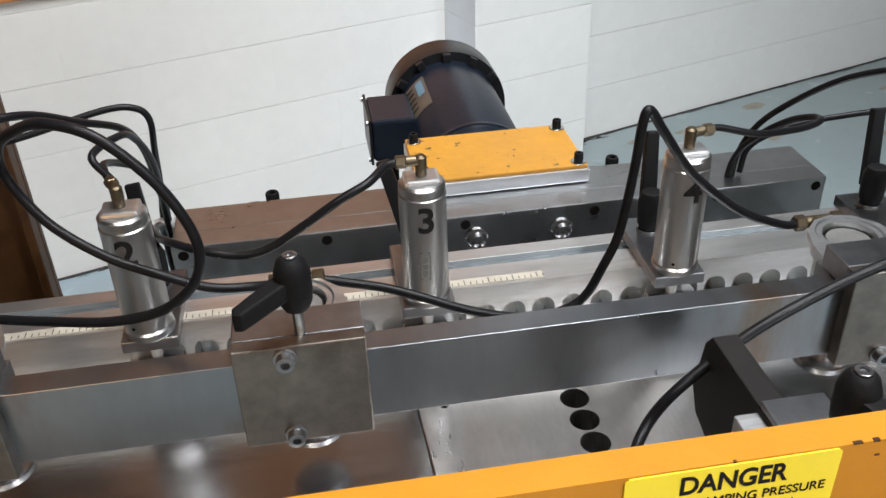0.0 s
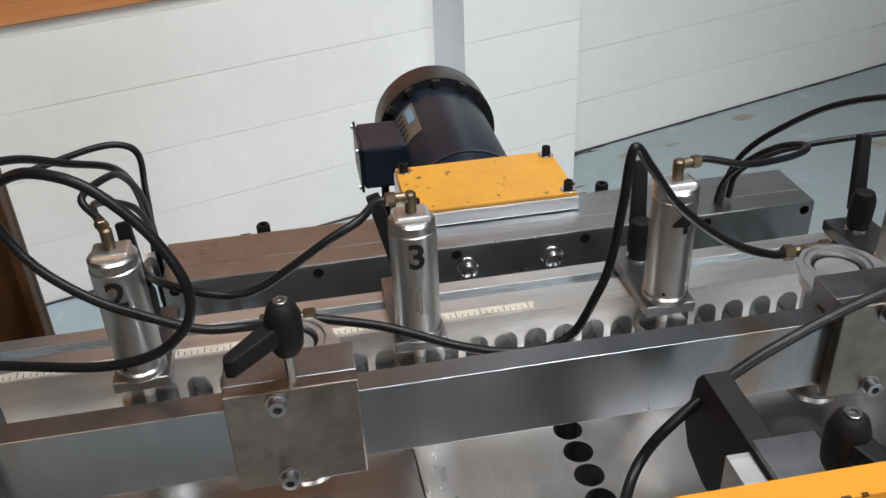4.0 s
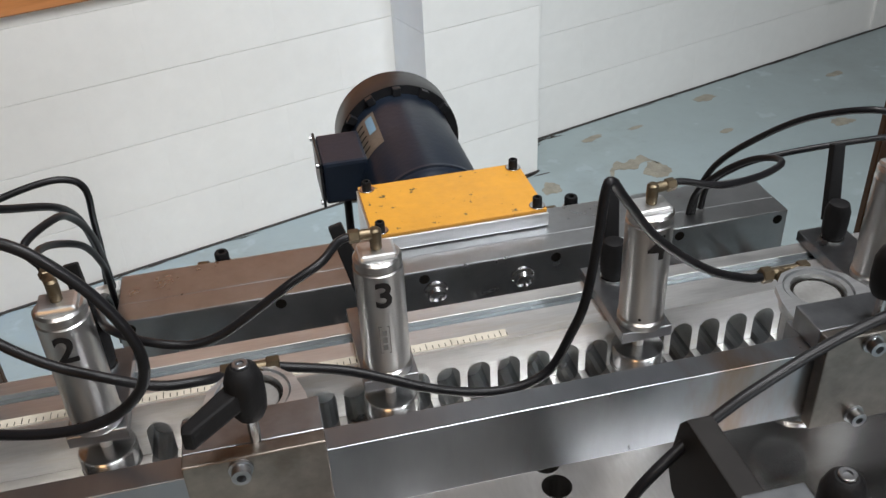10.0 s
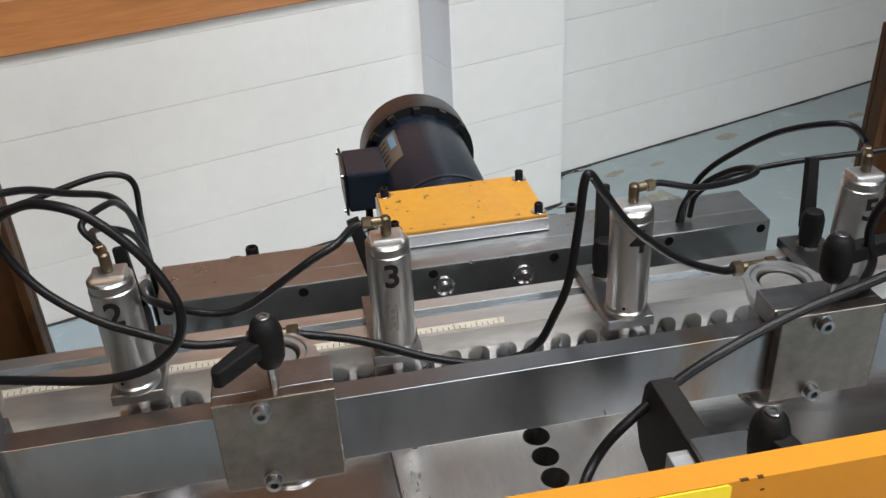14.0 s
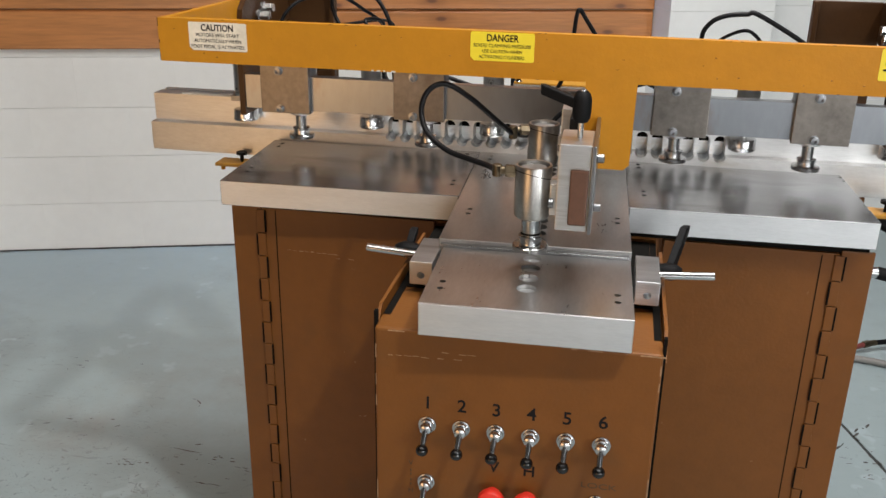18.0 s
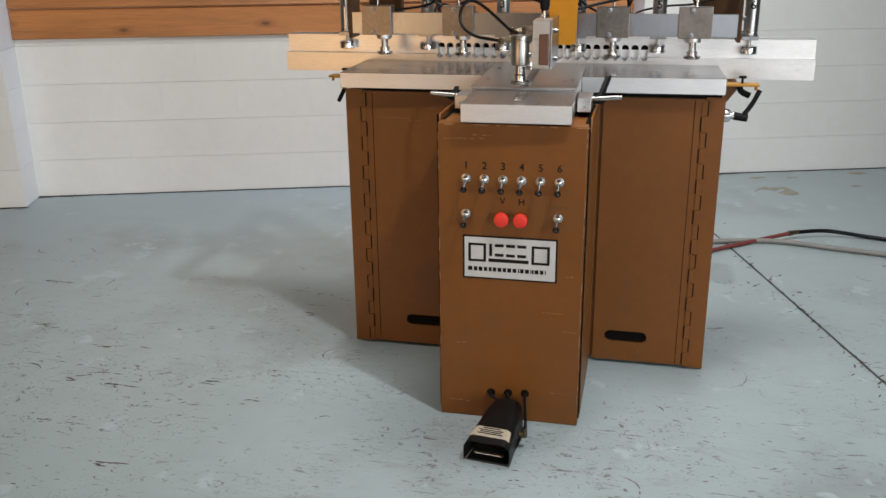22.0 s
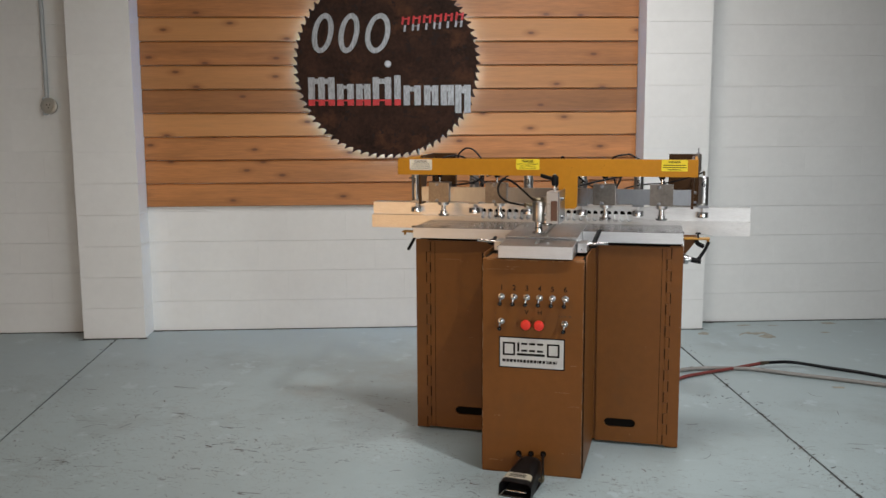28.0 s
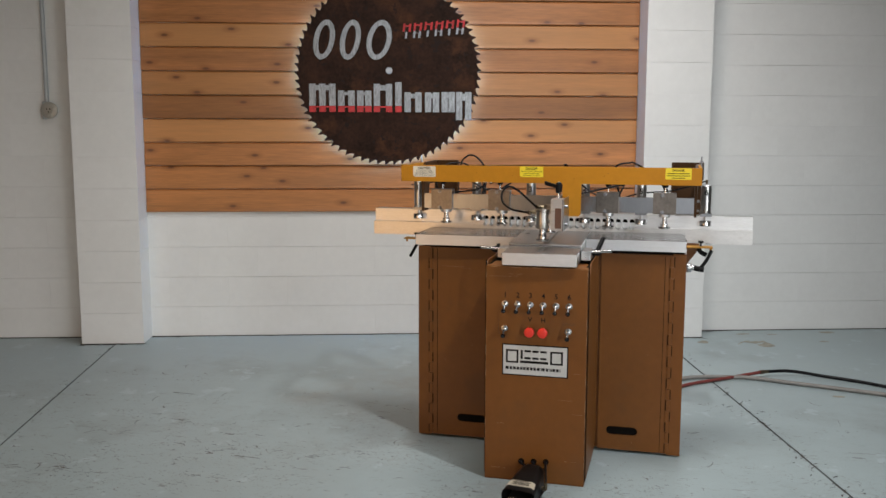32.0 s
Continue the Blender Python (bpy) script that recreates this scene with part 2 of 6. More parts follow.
# ---------------------------------------------------------------- mesh helpers
WORLD = {}


def thing(name, where=(0, 0, 0), label="", category="", group="", kind=""):
    ob = new(name)
    ob.location = where
    WORLD[ob.name] = Matrix.Translation(where)
    ob.empty_display_size = 0.05
    return tagged(ob, label, category, group, kind)


def link_mesh(name, bm, mat, smooth=False):
    me = bpy.data.meshes.new(name)
    bmesh.ops.recalc_face_normals(bm, faces=bm.faces[:])
    bm.to_mesh(me)
    bm.free()
    me.materials.append(mat)
    if smooth:
        for p in me.polygons:
            p.use_smooth = True
        me.set_sharp_from_angle(angle=radians(38))
    return new(name, me)


def part(name, bm, mat, parent, label="", smooth=False):
    """A bmesh in world coordinates as one mesh object under a thing or a part."""
    ob = link_mesh(name, bm, mat, smooth)
    WORLD[ob.name] = WORLD[parent.name]
    ob.parent = parent
    ob.matrix_parent_inverse = WORLD[parent.name].inverted() if parent.type == "EMPTY" else Matrix()
    return tagged(ob, label)


def box(x0, x1, y0, y1, z0, z1, bevel=0.0, bm=None):
    own = bmesh.new()
    bmesh.ops.create_cube(own, size=1, matrix=Matrix.Translation(((x0 + x1) / 2, (y0 + y1) / 2, (z0 + z1) / 2)) @ Matrix.Diagonal((x1 - x0, y1 - y0, z1 - z0, 1)))
    if bevel:
        bmesh.ops.bevel(own, geom=own.edges[:], offset=bevel, segments=2, affect="EDGES", profile=0.6)
    return join(bm, own)


def join(bm, own):
    if bm is None:
        return own
    me = bpy.data.meshes.new("tmp")
    own.to_mesh(me)
    own.free()
    bm.from_mesh(me)
    bpy.data.meshes.remove(me)
    return bm


def turned(bm, m):
    bmesh.ops.transform(bm, matrix=m, verts=bm.verts[:])
    return bm


def axis_matrix(p0, p1):
    p0, p1 = Vector(p0), Vector(p1)
    return Matrix.Translation(p0) @ (p1 - p0).to_track_quat("Z", "Y").to_matrix().to_4x4()


def lathe(p0, p1, profile, seg=28, bm=None):
    """A turned body from p0 towards p1; profile: (distance along, radius)."""
    own = bmesh.new()
    rings = []
    for d, r in profile:
        r = max(r, 0.0002)
        rings.append([own.verts.new((r * math.cos(2 * math.pi * i / seg), r * math.sin(2 * math.pi * i / seg), d)) for i in range(seg)])
    for a, b in zip(rings, rings[1:]):
        for i in range(seg):
            own.faces.new((a[i], a[(i + 1) % seg], b[(i + 1) % seg], b[i]))
    own.faces.new(rings[0][::-1])
    own.faces.new(rings[-1])
    turned(own, axis_matrix(p0, p1))
    return join(bm, own)


def rod(p0, p1, r, seg=20, chamfer=0.0, bm=None):
    n = (Vector(p1) - Vector(p0)).length
    c = min(chamfer, r * 0.6)
    prof = [(0, r - c), (c, r), (n - c, r), (n, r - c)] if c else [(0, r), (n, r)]
    return lathe(p0, p1, prof, seg, bm)


def prism(points, axis, a, b, bm=None, bevel=0.0):
    """An outline in the plane across axis, pulled from a to b."""
    own = bmesh.new()
    put = {"x": lambda p, v: (v, p[0], p[1]), "y": lambda p, v: (p[0], v, p[1]), "z": lambda p, v: (p[0], p[1], v)}[axis]
    v0 = [own.verts.new(put(p, a)) for p in points]
    v1 = [own.verts.new(put(p, b)) for p in points]
    n = len(points)
    own.faces.new(v0)
    own.faces.new(v1[::-1])
    for i in range(n):
        own.faces.new((v0[i], v0[(i + 1) % n], v1[(i + 1) % n], v1[i]))
    if bevel:
        bmesh.ops.bevel(own, geom=own.edges[:], offset=bevel, segments=2, affect="EDGES", profile=0.6)
    return join(bm, own)


def spline(points, steps=9):
    pts = [Vector(p) for p in points]
    ext = [pts[0] * 2 - pts[1]] + pts + [pts[-1] * 2 - pts[-2]]
    out = []
    for i in range(1, len(ext) - 2):
        p0, p1, p2, p3 = ext[i - 1:i + 3]
        for k in range(steps):
            t = k / steps
            out.append(0.5 * (2 * p1 + (p2 - p0) * t + (2 * p0 - 5 * p1 + 4 * p2 - p3) * t * t + (3 * p1 - p0 - 3 * p2 + p3) * t ** 3))
    return out + [pts[-1]]


def tube(points, r, seg=10, steps=9, bm=None, smooth_path=True):
    own = bmesh.new()
    path = spline(points, steps) if smooth_path else [Vector(p) for p in points]
    side, rings = None, []
    for i, p in enumerate(path):
        d = (path[min(i + 1, len(path) - 1)] - path[max(i - 1, 0)]).normalized()
        side = d.orthogonal() if side is None else side - d * side.dot(d)
        side.normalize()
        up = d.cross(side)
        rings.append([own.verts.new(p + r * (math.cos(2 * math.pi * k / seg) * side + math.sin(2 * math.pi * k / seg) * up)) for k in range(seg)])
    for a, b in zip(rings, rings[1:]):
        for k in range(seg):
            own.faces.new((a[k], a[(k + 1) % seg], b[(k + 1) % seg], b[k]))
    own.faces.new(rings[0][::-1])
    own.faces.new(rings[-1])
    return join(bm, own)


FRONT = pose(0, 0, 0, 90, 0, 0)               # turns lettering to face -y


def at_front(x, y, z):
    return Matrix.Translation((x, y, z)) @ FRONT

# ---------------------------------------------------------------- room
S0, S1, Y0 = -5.2, 6.4, -8.2                   # extent of the room in its own axes


def room_mesh(name, bm, mat, label="", parent=None, smooth=False, kind="structure"):
    turned(bm, ROOM)
    if parent:
        return part(name, bm, mat, parent, label, smooth)
    ob = link_mesh(name, bm, mat, smooth)
    WORLD[ob.name] = Matrix()
    return tagged(ob, label, kind=kind)


def floor_material():
    m = material("painted_concrete_floor", (0.325, 0.400, 0.414), 0.36, vary=0.06, scale=1.1, bump=0.06, bump_scale=25, rough_vary=0.12,
                 blotch=(0.265, 0.315, 0.322), blotch_at=0.55, blotch_scale=1.3, speck=(0.37, 0.45, 0.47), speck_scale=5, speck_at=0.62)
    nt = m.node_tree
    link = nt.links.new
    bsdf = nt.nodes["Principled BSDF"]
    colour = bsdf.inputs["Base Color"].links[0].from_socket
    coord = nt.nodes.new("ShaderNodeTexCoord")

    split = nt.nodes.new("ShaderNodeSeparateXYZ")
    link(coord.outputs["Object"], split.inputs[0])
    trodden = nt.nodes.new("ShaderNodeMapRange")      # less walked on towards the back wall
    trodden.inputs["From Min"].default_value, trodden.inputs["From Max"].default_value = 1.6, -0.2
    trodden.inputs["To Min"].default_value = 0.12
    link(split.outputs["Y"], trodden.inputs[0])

    def layer(colour, tint, scale, at, width, stretch, turn, gate_scale, gate_at, strength, warp=0.0, walked=True):
        mp = nt.nodes.new("ShaderNodeMapping")
        mp.inputs["Scale"].default_value, mp.inputs["Rotation"].default_value = stretch, (0, 0, radians(turn))
        link(coord.outputs["Object"], mp.inputs[0])
        tex = node(nt, "ShaderNodeTexNoise", Scale=scale, Detail=6.0, Roughness=0.72, Distortion=warp)
        link(mp.outputs[0], tex.inputs["Vector"])
        gate = node(nt, "ShaderNodeTexNoise", Scale=gate_scale, Detail=3.0)
        link(coord.outputs["Object"], gate.inputs["Vector"])
        a, b = nt.nodes.new("ShaderNodeMapRange"), nt.nodes.new("ShaderNodeMapRange")
        a.inputs["From Min"].default_value, a.inputs["From Max"].default_value = at, at + width
        b.inputs["From Min"].default_value, b.inputs["From Max"].default_value = gate_at, gate_at + 0.12
        b.inputs["To Max"].default_value = strength
        link(tex.outputs[0], a.inputs[0])
        link(gate.outputs[0], b.inputs[0])
        mul = nt.nodes.new("ShaderNodeMath")
        mul.operation = "MULTIPLY"
        link(a.outputs[0], mul.inputs[0])
        link(b.outputs[0], mul.inputs[1])
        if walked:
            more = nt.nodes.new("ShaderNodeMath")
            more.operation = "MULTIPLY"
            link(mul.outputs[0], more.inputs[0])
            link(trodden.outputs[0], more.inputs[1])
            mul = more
        mx = nt.nodes.new("ShaderNodeMix")
        mx.data_type = "RGBA"
        mx.inputs[7].default_value = rgb(tint)
        link(mul.outputs[0], mx.inputs[0])
        link(colour, mx.inputs[6])
        return mx.outputs[2]

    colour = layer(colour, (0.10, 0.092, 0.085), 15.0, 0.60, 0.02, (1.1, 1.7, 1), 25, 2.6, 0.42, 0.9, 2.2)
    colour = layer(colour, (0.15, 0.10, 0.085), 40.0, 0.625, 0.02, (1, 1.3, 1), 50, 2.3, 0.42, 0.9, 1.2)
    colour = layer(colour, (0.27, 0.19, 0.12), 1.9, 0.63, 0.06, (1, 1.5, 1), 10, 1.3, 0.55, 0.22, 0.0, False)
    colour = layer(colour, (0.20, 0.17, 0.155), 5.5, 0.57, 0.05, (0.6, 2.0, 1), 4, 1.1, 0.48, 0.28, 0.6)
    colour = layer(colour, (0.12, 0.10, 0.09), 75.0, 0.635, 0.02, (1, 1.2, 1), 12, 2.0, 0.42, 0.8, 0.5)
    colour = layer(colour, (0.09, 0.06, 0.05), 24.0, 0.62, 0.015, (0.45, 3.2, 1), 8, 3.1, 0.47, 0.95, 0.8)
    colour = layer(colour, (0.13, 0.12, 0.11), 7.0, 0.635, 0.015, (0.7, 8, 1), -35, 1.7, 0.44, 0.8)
    for x, y, near, far, tint, strength in ((-0.75, 1.25, 0.10, 0.75, (0.235, 0.215, 0.175), 0.55), (-1.17, 0.89, 0.02, 0.20, (0.24, 0.22, 0.19), 0.7), (-0.2, 2.3, 0.1, 0.6, (0.27, 0.26, 0.225), 0.5)):
        spot = nt.nodes.new("ShaderNodeVectorMath")    # old dirt stains
        spot.operation = "DISTANCE"
        spot.inputs[1].default_value = (x, y, 0)
        link(coord.outputs["Object"], spot.inputs[0])
        grain = node(nt, "ShaderNodeTexNoise", Scale=2.6, Detail=6.0, Roughness=0.65)
        link(coord.outputs["Object"], grain.inputs["Vector"])
        a, b, mul, mx = nt.nodes.new("ShaderNodeMapRange"), nt.nodes.new("ShaderNodeMapRange"), nt.nodes.new("ShaderNodeMath"), nt.nodes.new("ShaderNodeMix")
        a.inputs["From Min"].default_value, a.inputs["From Max"].default_value, a.inputs["To Max"].default_value = far, near, strength
        b.inputs["From Min"].default_value, b.inputs["From Max"].default_value = 0.38, 0.62
        mul.operation = "MULTIPLY"
        mx.data_type = "RGBA"
        mx.inputs[7].default_value = rgb(tint)
        link(spot.outputs["Value"], a.inputs[0])
        link(grain.outputs[0], b.inputs[0])
        link(a.outputs[0], mul.inputs[0])
        link(b.outputs[0], mul.inputs[1])
        link(mul.outputs[0], mx.inputs[0])
        link(colour, mx.inputs[6])
        colour = mx.outputs[2]
    link(colour, bsdf.inputs["Base Color"])
    return m


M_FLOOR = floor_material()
M_JOINT = material("floor_joint", (0.05, 0.046, 0.042), 0.9, vary=0.2)
# the slabs stand 6 mm over the joints: (place at y = 0, drift per metre towards the wall)
JOINTS = [(-2.156, -0.036), (1.433, 0.018)]
bm = bmesh.new()
for (a, da), (b, db) in zip([(S0, 0.0)] + JOINTS, JOINTS + [(S1, 0.0)]):
    y1 = WALL_Y + 0.05
    prism([(a + da * Y0 + 0.005, Y0), (b + db * Y0 - 0.005, Y0), (b + db * y1 - 0.005, y1), (a + da * y1 + 0.005, y1)], "z", -0.06, 0.0, bm)
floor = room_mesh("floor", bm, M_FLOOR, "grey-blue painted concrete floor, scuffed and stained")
room_mesh("floor_joint", box(S0, S1, Y0, WALL_Y + 0.05, -0.08, -0.004), M_JOINT, "dark saw-cut joints in the floor")

wall_back = room_mesh("wall_north", box(S0, S1, WALL_Y + 0.012, WALL_Y + 0.2, -0.06, CEIL), M_WALL, "white painted concrete block wall")
room_mesh("wall_west", box(S0 - 0.15, S0, Y0, WALL_Y + 0.2, -0.06, CEIL), M_SIDE, "unseen side wall, greyed to darken the metal's reflections")
room_mesh("wall_east", box(S1, S1 + 0.15, Y0, WALL_Y + 0.2, -0.06, CEIL), M_SIDE, "unseen side wall, greyed to darken the metal's reflections")
room_mesh("wall_south", box(S0, S1, Y0 - 0.15, Y0, -0.06, CEIL), M_SOUTH, "unseen wall opposite, kept pale to bounce light onto the machine's front")
room_mesh("ceiling", box(S0 - 0.15, S1 + 0.15, Y0 - 0.15, WALL_Y + 0.2, CEIL, CEIL + 0.1), M_CEIL, "unseen ceiling, kept near black to darken the metal's reflections")

P_DEPTH = 0.215
PILLARS = [(-2.465, -2.055), (1.328, 1.775)]
pillar_obs = []
for i, (a, b) in enumerate(PILLARS):
    pillar_obs.append(room_mesh("pillar", box(a + 0.006, b - 0.006, WALL_Y - P_DEPTH + 0.008, WALL_Y + 0.012, 0, CEIL), M_WALL,
                                "white painted concrete block pillar against the wall"))
COURSE = 0.2095
base = bmesh.new()                             # dirty open joint at the foot of the wall and pillars
spans = [S0] + [e for p in PILLARS for e in p] + [S1]
for a, b in zip(spans[::2], spans[1::2]):
    box(a, b, WALL_Y - 0.009, WALL_Y + 0.001, 0.0003, 0.004, 0, base)
for a, b in PILLARS:
    box(a - 0.006, b + 0.006, WALL_Y - P_DEPTH - 0.006, WALL_Y - P_DEPTH + 0.003, 0.0003, 0.004, 0, base)
room_mesh("wall_base_joint", base, M_JOINT, "dark dirty joint between floor and wall")

# ---------------------------------------------------------------- cedar panel on the wall


def cedar():
    m = material("cedar_board", (0.41, 0.160, 0.048), 0.46, vary=0.26, scale=2.6, stretch=(0.35, 4, 5), bump=0.10, bump_scale=40, per_object=0.27, rough_vary=0.08)
    nt = m.node_tree
    link = nt.links.new
    bsdf = nt.nodes["Principled BSDF"]
    colour = bsdf.inputs["Base Color"].links[0].from_socket
    coord, info = nt.nodes.new("ShaderNodeTexCoord"), nt.nodes.new("ShaderNodeObjectInfo")
    mp = nt.nodes.new("ShaderNodeMapping")
    mp.inputs["Scale"].default_value = (1.0, 1.0, 2.4)
    mp.inputs["Rotation"].default_value = (radians(90), 0, 0)
    k = nt.nodes.new("ShaderNodeMath")
    k.operation = "MULTIPLY"
    k.inputs[1].default_value = 23.0
    link(info.outputs["Random"], k.inputs[0])
    link(coord.outputs["Object"], mp.inputs[0])
    link(k.outputs[0], mp.inputs["Location"])
    shade, pale = nt.nodes.new("ShaderNodeMath"), nt.nodes.new("ShaderNodeMix")   # every board its own tone
    shade.operation = "FRACT"
    link(k.outputs[0], shade.inputs[0])
    tone = nt.nodes.new("ShaderNodeMapRange")
    tone.inputs["To Max"].default_value = 0.55
    link(shade.outputs[0], tone.inputs[0])
    pale.data_type = "RGBA"
    pale.inputs[7].default_value = (0.55, 0.268, 0.096, 1)
    link(tone.outputs[0], pale.inputs[0])
    link(colour, pale.inputs[6])
    colour = pale.outputs[2]
    knots = node(nt, "ShaderNodeTexVoronoi", Scale=2.1)
    knots.voronoi_dimensions = "2D"
    link(mp.outputs[0], knots.inputs["Vector"])
    for tint, lo, hi, strength in (((0.25, 0.088, 0.026), 0.05, 0.16, 0.6), ((0.10, 0.034, 0.013), 0.026, 0.062, 0.8)):
        r = nt.nodes.new("ShaderNodeMapRange")
        r.inputs["From Min"].default_value, r.inputs["From Max"].default_value = lo, hi
        r.inputs["To Min"].default_value, r.inputs["To Max"].default_value = strength, 0.0
        link(knots.outputs["Distance"], r.inputs[0])
        mx = nt.nodes.new("ShaderNodeMix")
        mx.data_type = "RGBA"
        mx.inputs[7].default_value = rgb(tint)
        link(r.outputs[0], mx.inputs[0])
        link(colour, mx.inputs[6])
        colour = mx.outputs[2]
    link(colour, bsdf.inputs["Base Color"])
    return m


M_CEDAR = cedar()
W0, W1, WZ, PITCH, PLANKS = -2.053, 1.325, 0.872, 0.1590, 18
panel = thing("wood_panel", room(-0.33, WALL_Y, WZ), "lapped cedar boards with knots, fixed to the block wall", "wood panel")
board_profile = [(0, 0), (0.024, 0.002), (0.027, 0.006), (0.025, 0.020), (0.018, 0.146), (0.010, 0.1575), (0, 0.158)]
bm = bmesh.new()
prism([(-d, z) for d, z in board_profile], "x", W0, W1, bm)
board_mesh = bpy.data.meshes.new("plank")
bmesh.ops.recalc_face_normals(bm, faces=bm.faces[:])
bm.to_mesh(board_mesh)
bm.free()
board_mesh.materials.append(M_CEDAR)
for i in range(PLANKS):
    ob = new("plank", board_mesh)
    ob.parent = panel
    ob.matrix_parent_inverse = WORLD[panel.name].inverted()
    ob.matrix_basis = ROOM @ Matrix.Translation((0, WALL_Y + 0.004, WZ + i * PITCH))

# ---------------------------------------------------------------- saw-blade sign
M_RUST = material("rusted_blade", (0.030, 0.0135, 0.0080), 0.72, 0.0, spec=0.15, vary=0.45, scale=5, bump=0.2, bump_scale=50,
                  blotch=(0.065, 0.026, 0.012), blotch_at=0.55, blotch_scale=6, speck=(0.02, 0.012, 0.01), speck_scale=18, speck_at=0.60)
M_LETTER = material("brushed_letter_steel", (0.30, 0.315, 0.33), 0.42, 1.0, vary=0.45, scale=24, stretch=(9, 1, 1))
M_LETTERRED = material("red_letter", (0.42, 0.03, 0.03), 0.35, 0.5, vary=0.3, scale=30)
SAW_X, SAW_Z, SAW_R, SAW_Y = -0.399, 1.826, 0.607, WALL_Y - 0.055
sign = thing("saw_blade_sign", room(SAW_X, SAW_Y, SAW_Z - SAW_R), "round rusted saw blade sign with raised steel shapes", "sign")


def saw_outline(r_root, r_tip, teeth=70):
    pts = []
    for i in range(teeth):
        a = 2 * math.pi * i / teeth
        da = 2 * math.pi / teeth
        jig = 1 + 0.006 * math.sin(i * 12.9)
        for f, r in ((0.0, r_root * 0.994), (0.06, r_tip * jig), (0.20, r_tip * jig * 0.996), (0.46, r_root * 1.012), (0.74, r_root * 0.998)):
            pts.append((SAW_X + r * math.cos(a + f * da), SAW_Z + r * math.sin(a + f * da)))
    return pts


room_mesh("blade", prism(saw_outline(SAW_R, 0.634), "y", SAW_Y - 0.004, SAW_Y), M_RUST, parent=sign)
room_mesh("spacer", rod((SAW_X, SAW_Y, SAW_Z), (SAW_X, WALL_Y - 0.02, SAW_Z), 0.05, 20), M_STEEL, parent=sign)
room_mesh("arbor_bolt", rod((SAW_X + 0.005, SAW_Y - 0.004, SAW_Z + 0.005), (SAW_X + 0.005, SAW_Y - 0.012, SAW_Z + 0.005), 0.024, 16, 0.003), M_STEEL, parent=sign)


led = bpy.data.materials.new("led_strip")
led.use_nodes = True
led.node_tree.nodes["Principled BSDF"].inputs["Emission Color"].default_value = (0.17, 0.42, 1.0, 1)
led.node_tree.nodes["Principled BSDF"].inputs["Emission Strength"].default_value = 85.0
ring = [(SAW_X + 0.588 * math.cos(a), SAW_Y + 0.014, SAW_Z + 0.588 * math.sin(a)) for a in [2 * math.pi * i / 72 for i in range(73)]]
room_mesh("led_strip", tube(ring, 0.005, 8, 1, None, False), led, "white led strip behind the blade's rim", parent=sign)


def raised(points_list, cx, cz, mat, name, lean=0.0):
    """Flat steel shapes on the blade: outlines about (cx, cz) from the blade's middle, pulled out by 5 mm."""
    own = bmesh.new()
    for pts in points_list:
        prism(pts, "y", -0.005, 0.0, own)
    for v in own.verts:
        v.co.x += lean * v.co.z
    turned(own, Matrix.Translation((SAW_X + cx, SAW_Y - 0.004, SAW_Z + cz)))
    return room_mesh(name, own, mat, parent=sign)


def oval(w, h, stroke, cx, cz, mat, lean, n=32):
    """An open oval band of one piece on the blade."""
    own = bmesh.new()
    rings = [[own.verts.new((a * math.cos(2 * math.pi * i / n) + lean * b * math.sin(2 * math.pi * i / n), y, b * math.sin(2 * math.pi * i / n))) for i in range(n)]
             for a, b, y in ((w / 2, h / 2, 0.0), (w / 2, h / 2, -0.005), (w / 2 - stroke, h / 2 - stroke, -0.005), (w / 2 - stroke, h / 2 - stroke, 0.0))]
    for p, q in zip(rings, rings[1:] + rings[:1]):
        for i in range(n):
            own.faces.new((p[i], p[(i + 1) % n], q[(i + 1) % n], q[i]))
    turned(own, Matrix.Translation((SAW_X + cx, SAW_Y - 0.004, SAW_Z + cz)))
    return room_mesh("raised_oval", own, mat, parent=sign)


def stems(w, h, n, stroke, cap=0.3):
    """n upright bars joined by a cross bar near the top, with small feet."""
    out = []
    for k in range(n):
        x = -w / 2 + stroke / 2 + (w - stroke) * k / max(1, n - 1) if n > 1 else 0.0
        out.append([(x - stroke / 2, -h / 2), (x + stroke / 2, -h / 2), (x + stroke / 2, h / 2), (x - stroke / 2, h / 2)])
    for k in range(n - 1):
        xa = -w / 2 + stroke + (w - stroke) * k / (n - 1)
        xb = -w / 2 + (w - stroke) * (k + 1) / (n - 1)
        out.append([(xa, h / 2 - h * cap), (xb, h / 2 - h * cap), (xb, h / 2 - 0.01), (xa, h / 2 - 0.01)])
    return out


# the sign's lettering, as plain shapes of its size and colour
for cx, w in ((-0.428, 0.140), (-0.253, 0.135), (-0.060, 0.165)):
    oval(w, 0.262, 0.034, cx, 0.208, M_LETTER, 0.17)
for i in range(6):
    x, z = 0.128 + i * 0.0725, 0.262 + i * 0.006
    raised(stems(0.054, 0.052, 2, 0.014, 0.35), x, z + 0.028, M_LETTERRED, "raised_bar", 0.12)
    raised(stems(0.050, 0.042, 2 if i % 2 else 1, 0.014, 0.3), x - 0.006, z - 0.022, M_LETTER, "raised_bar", 0.12)
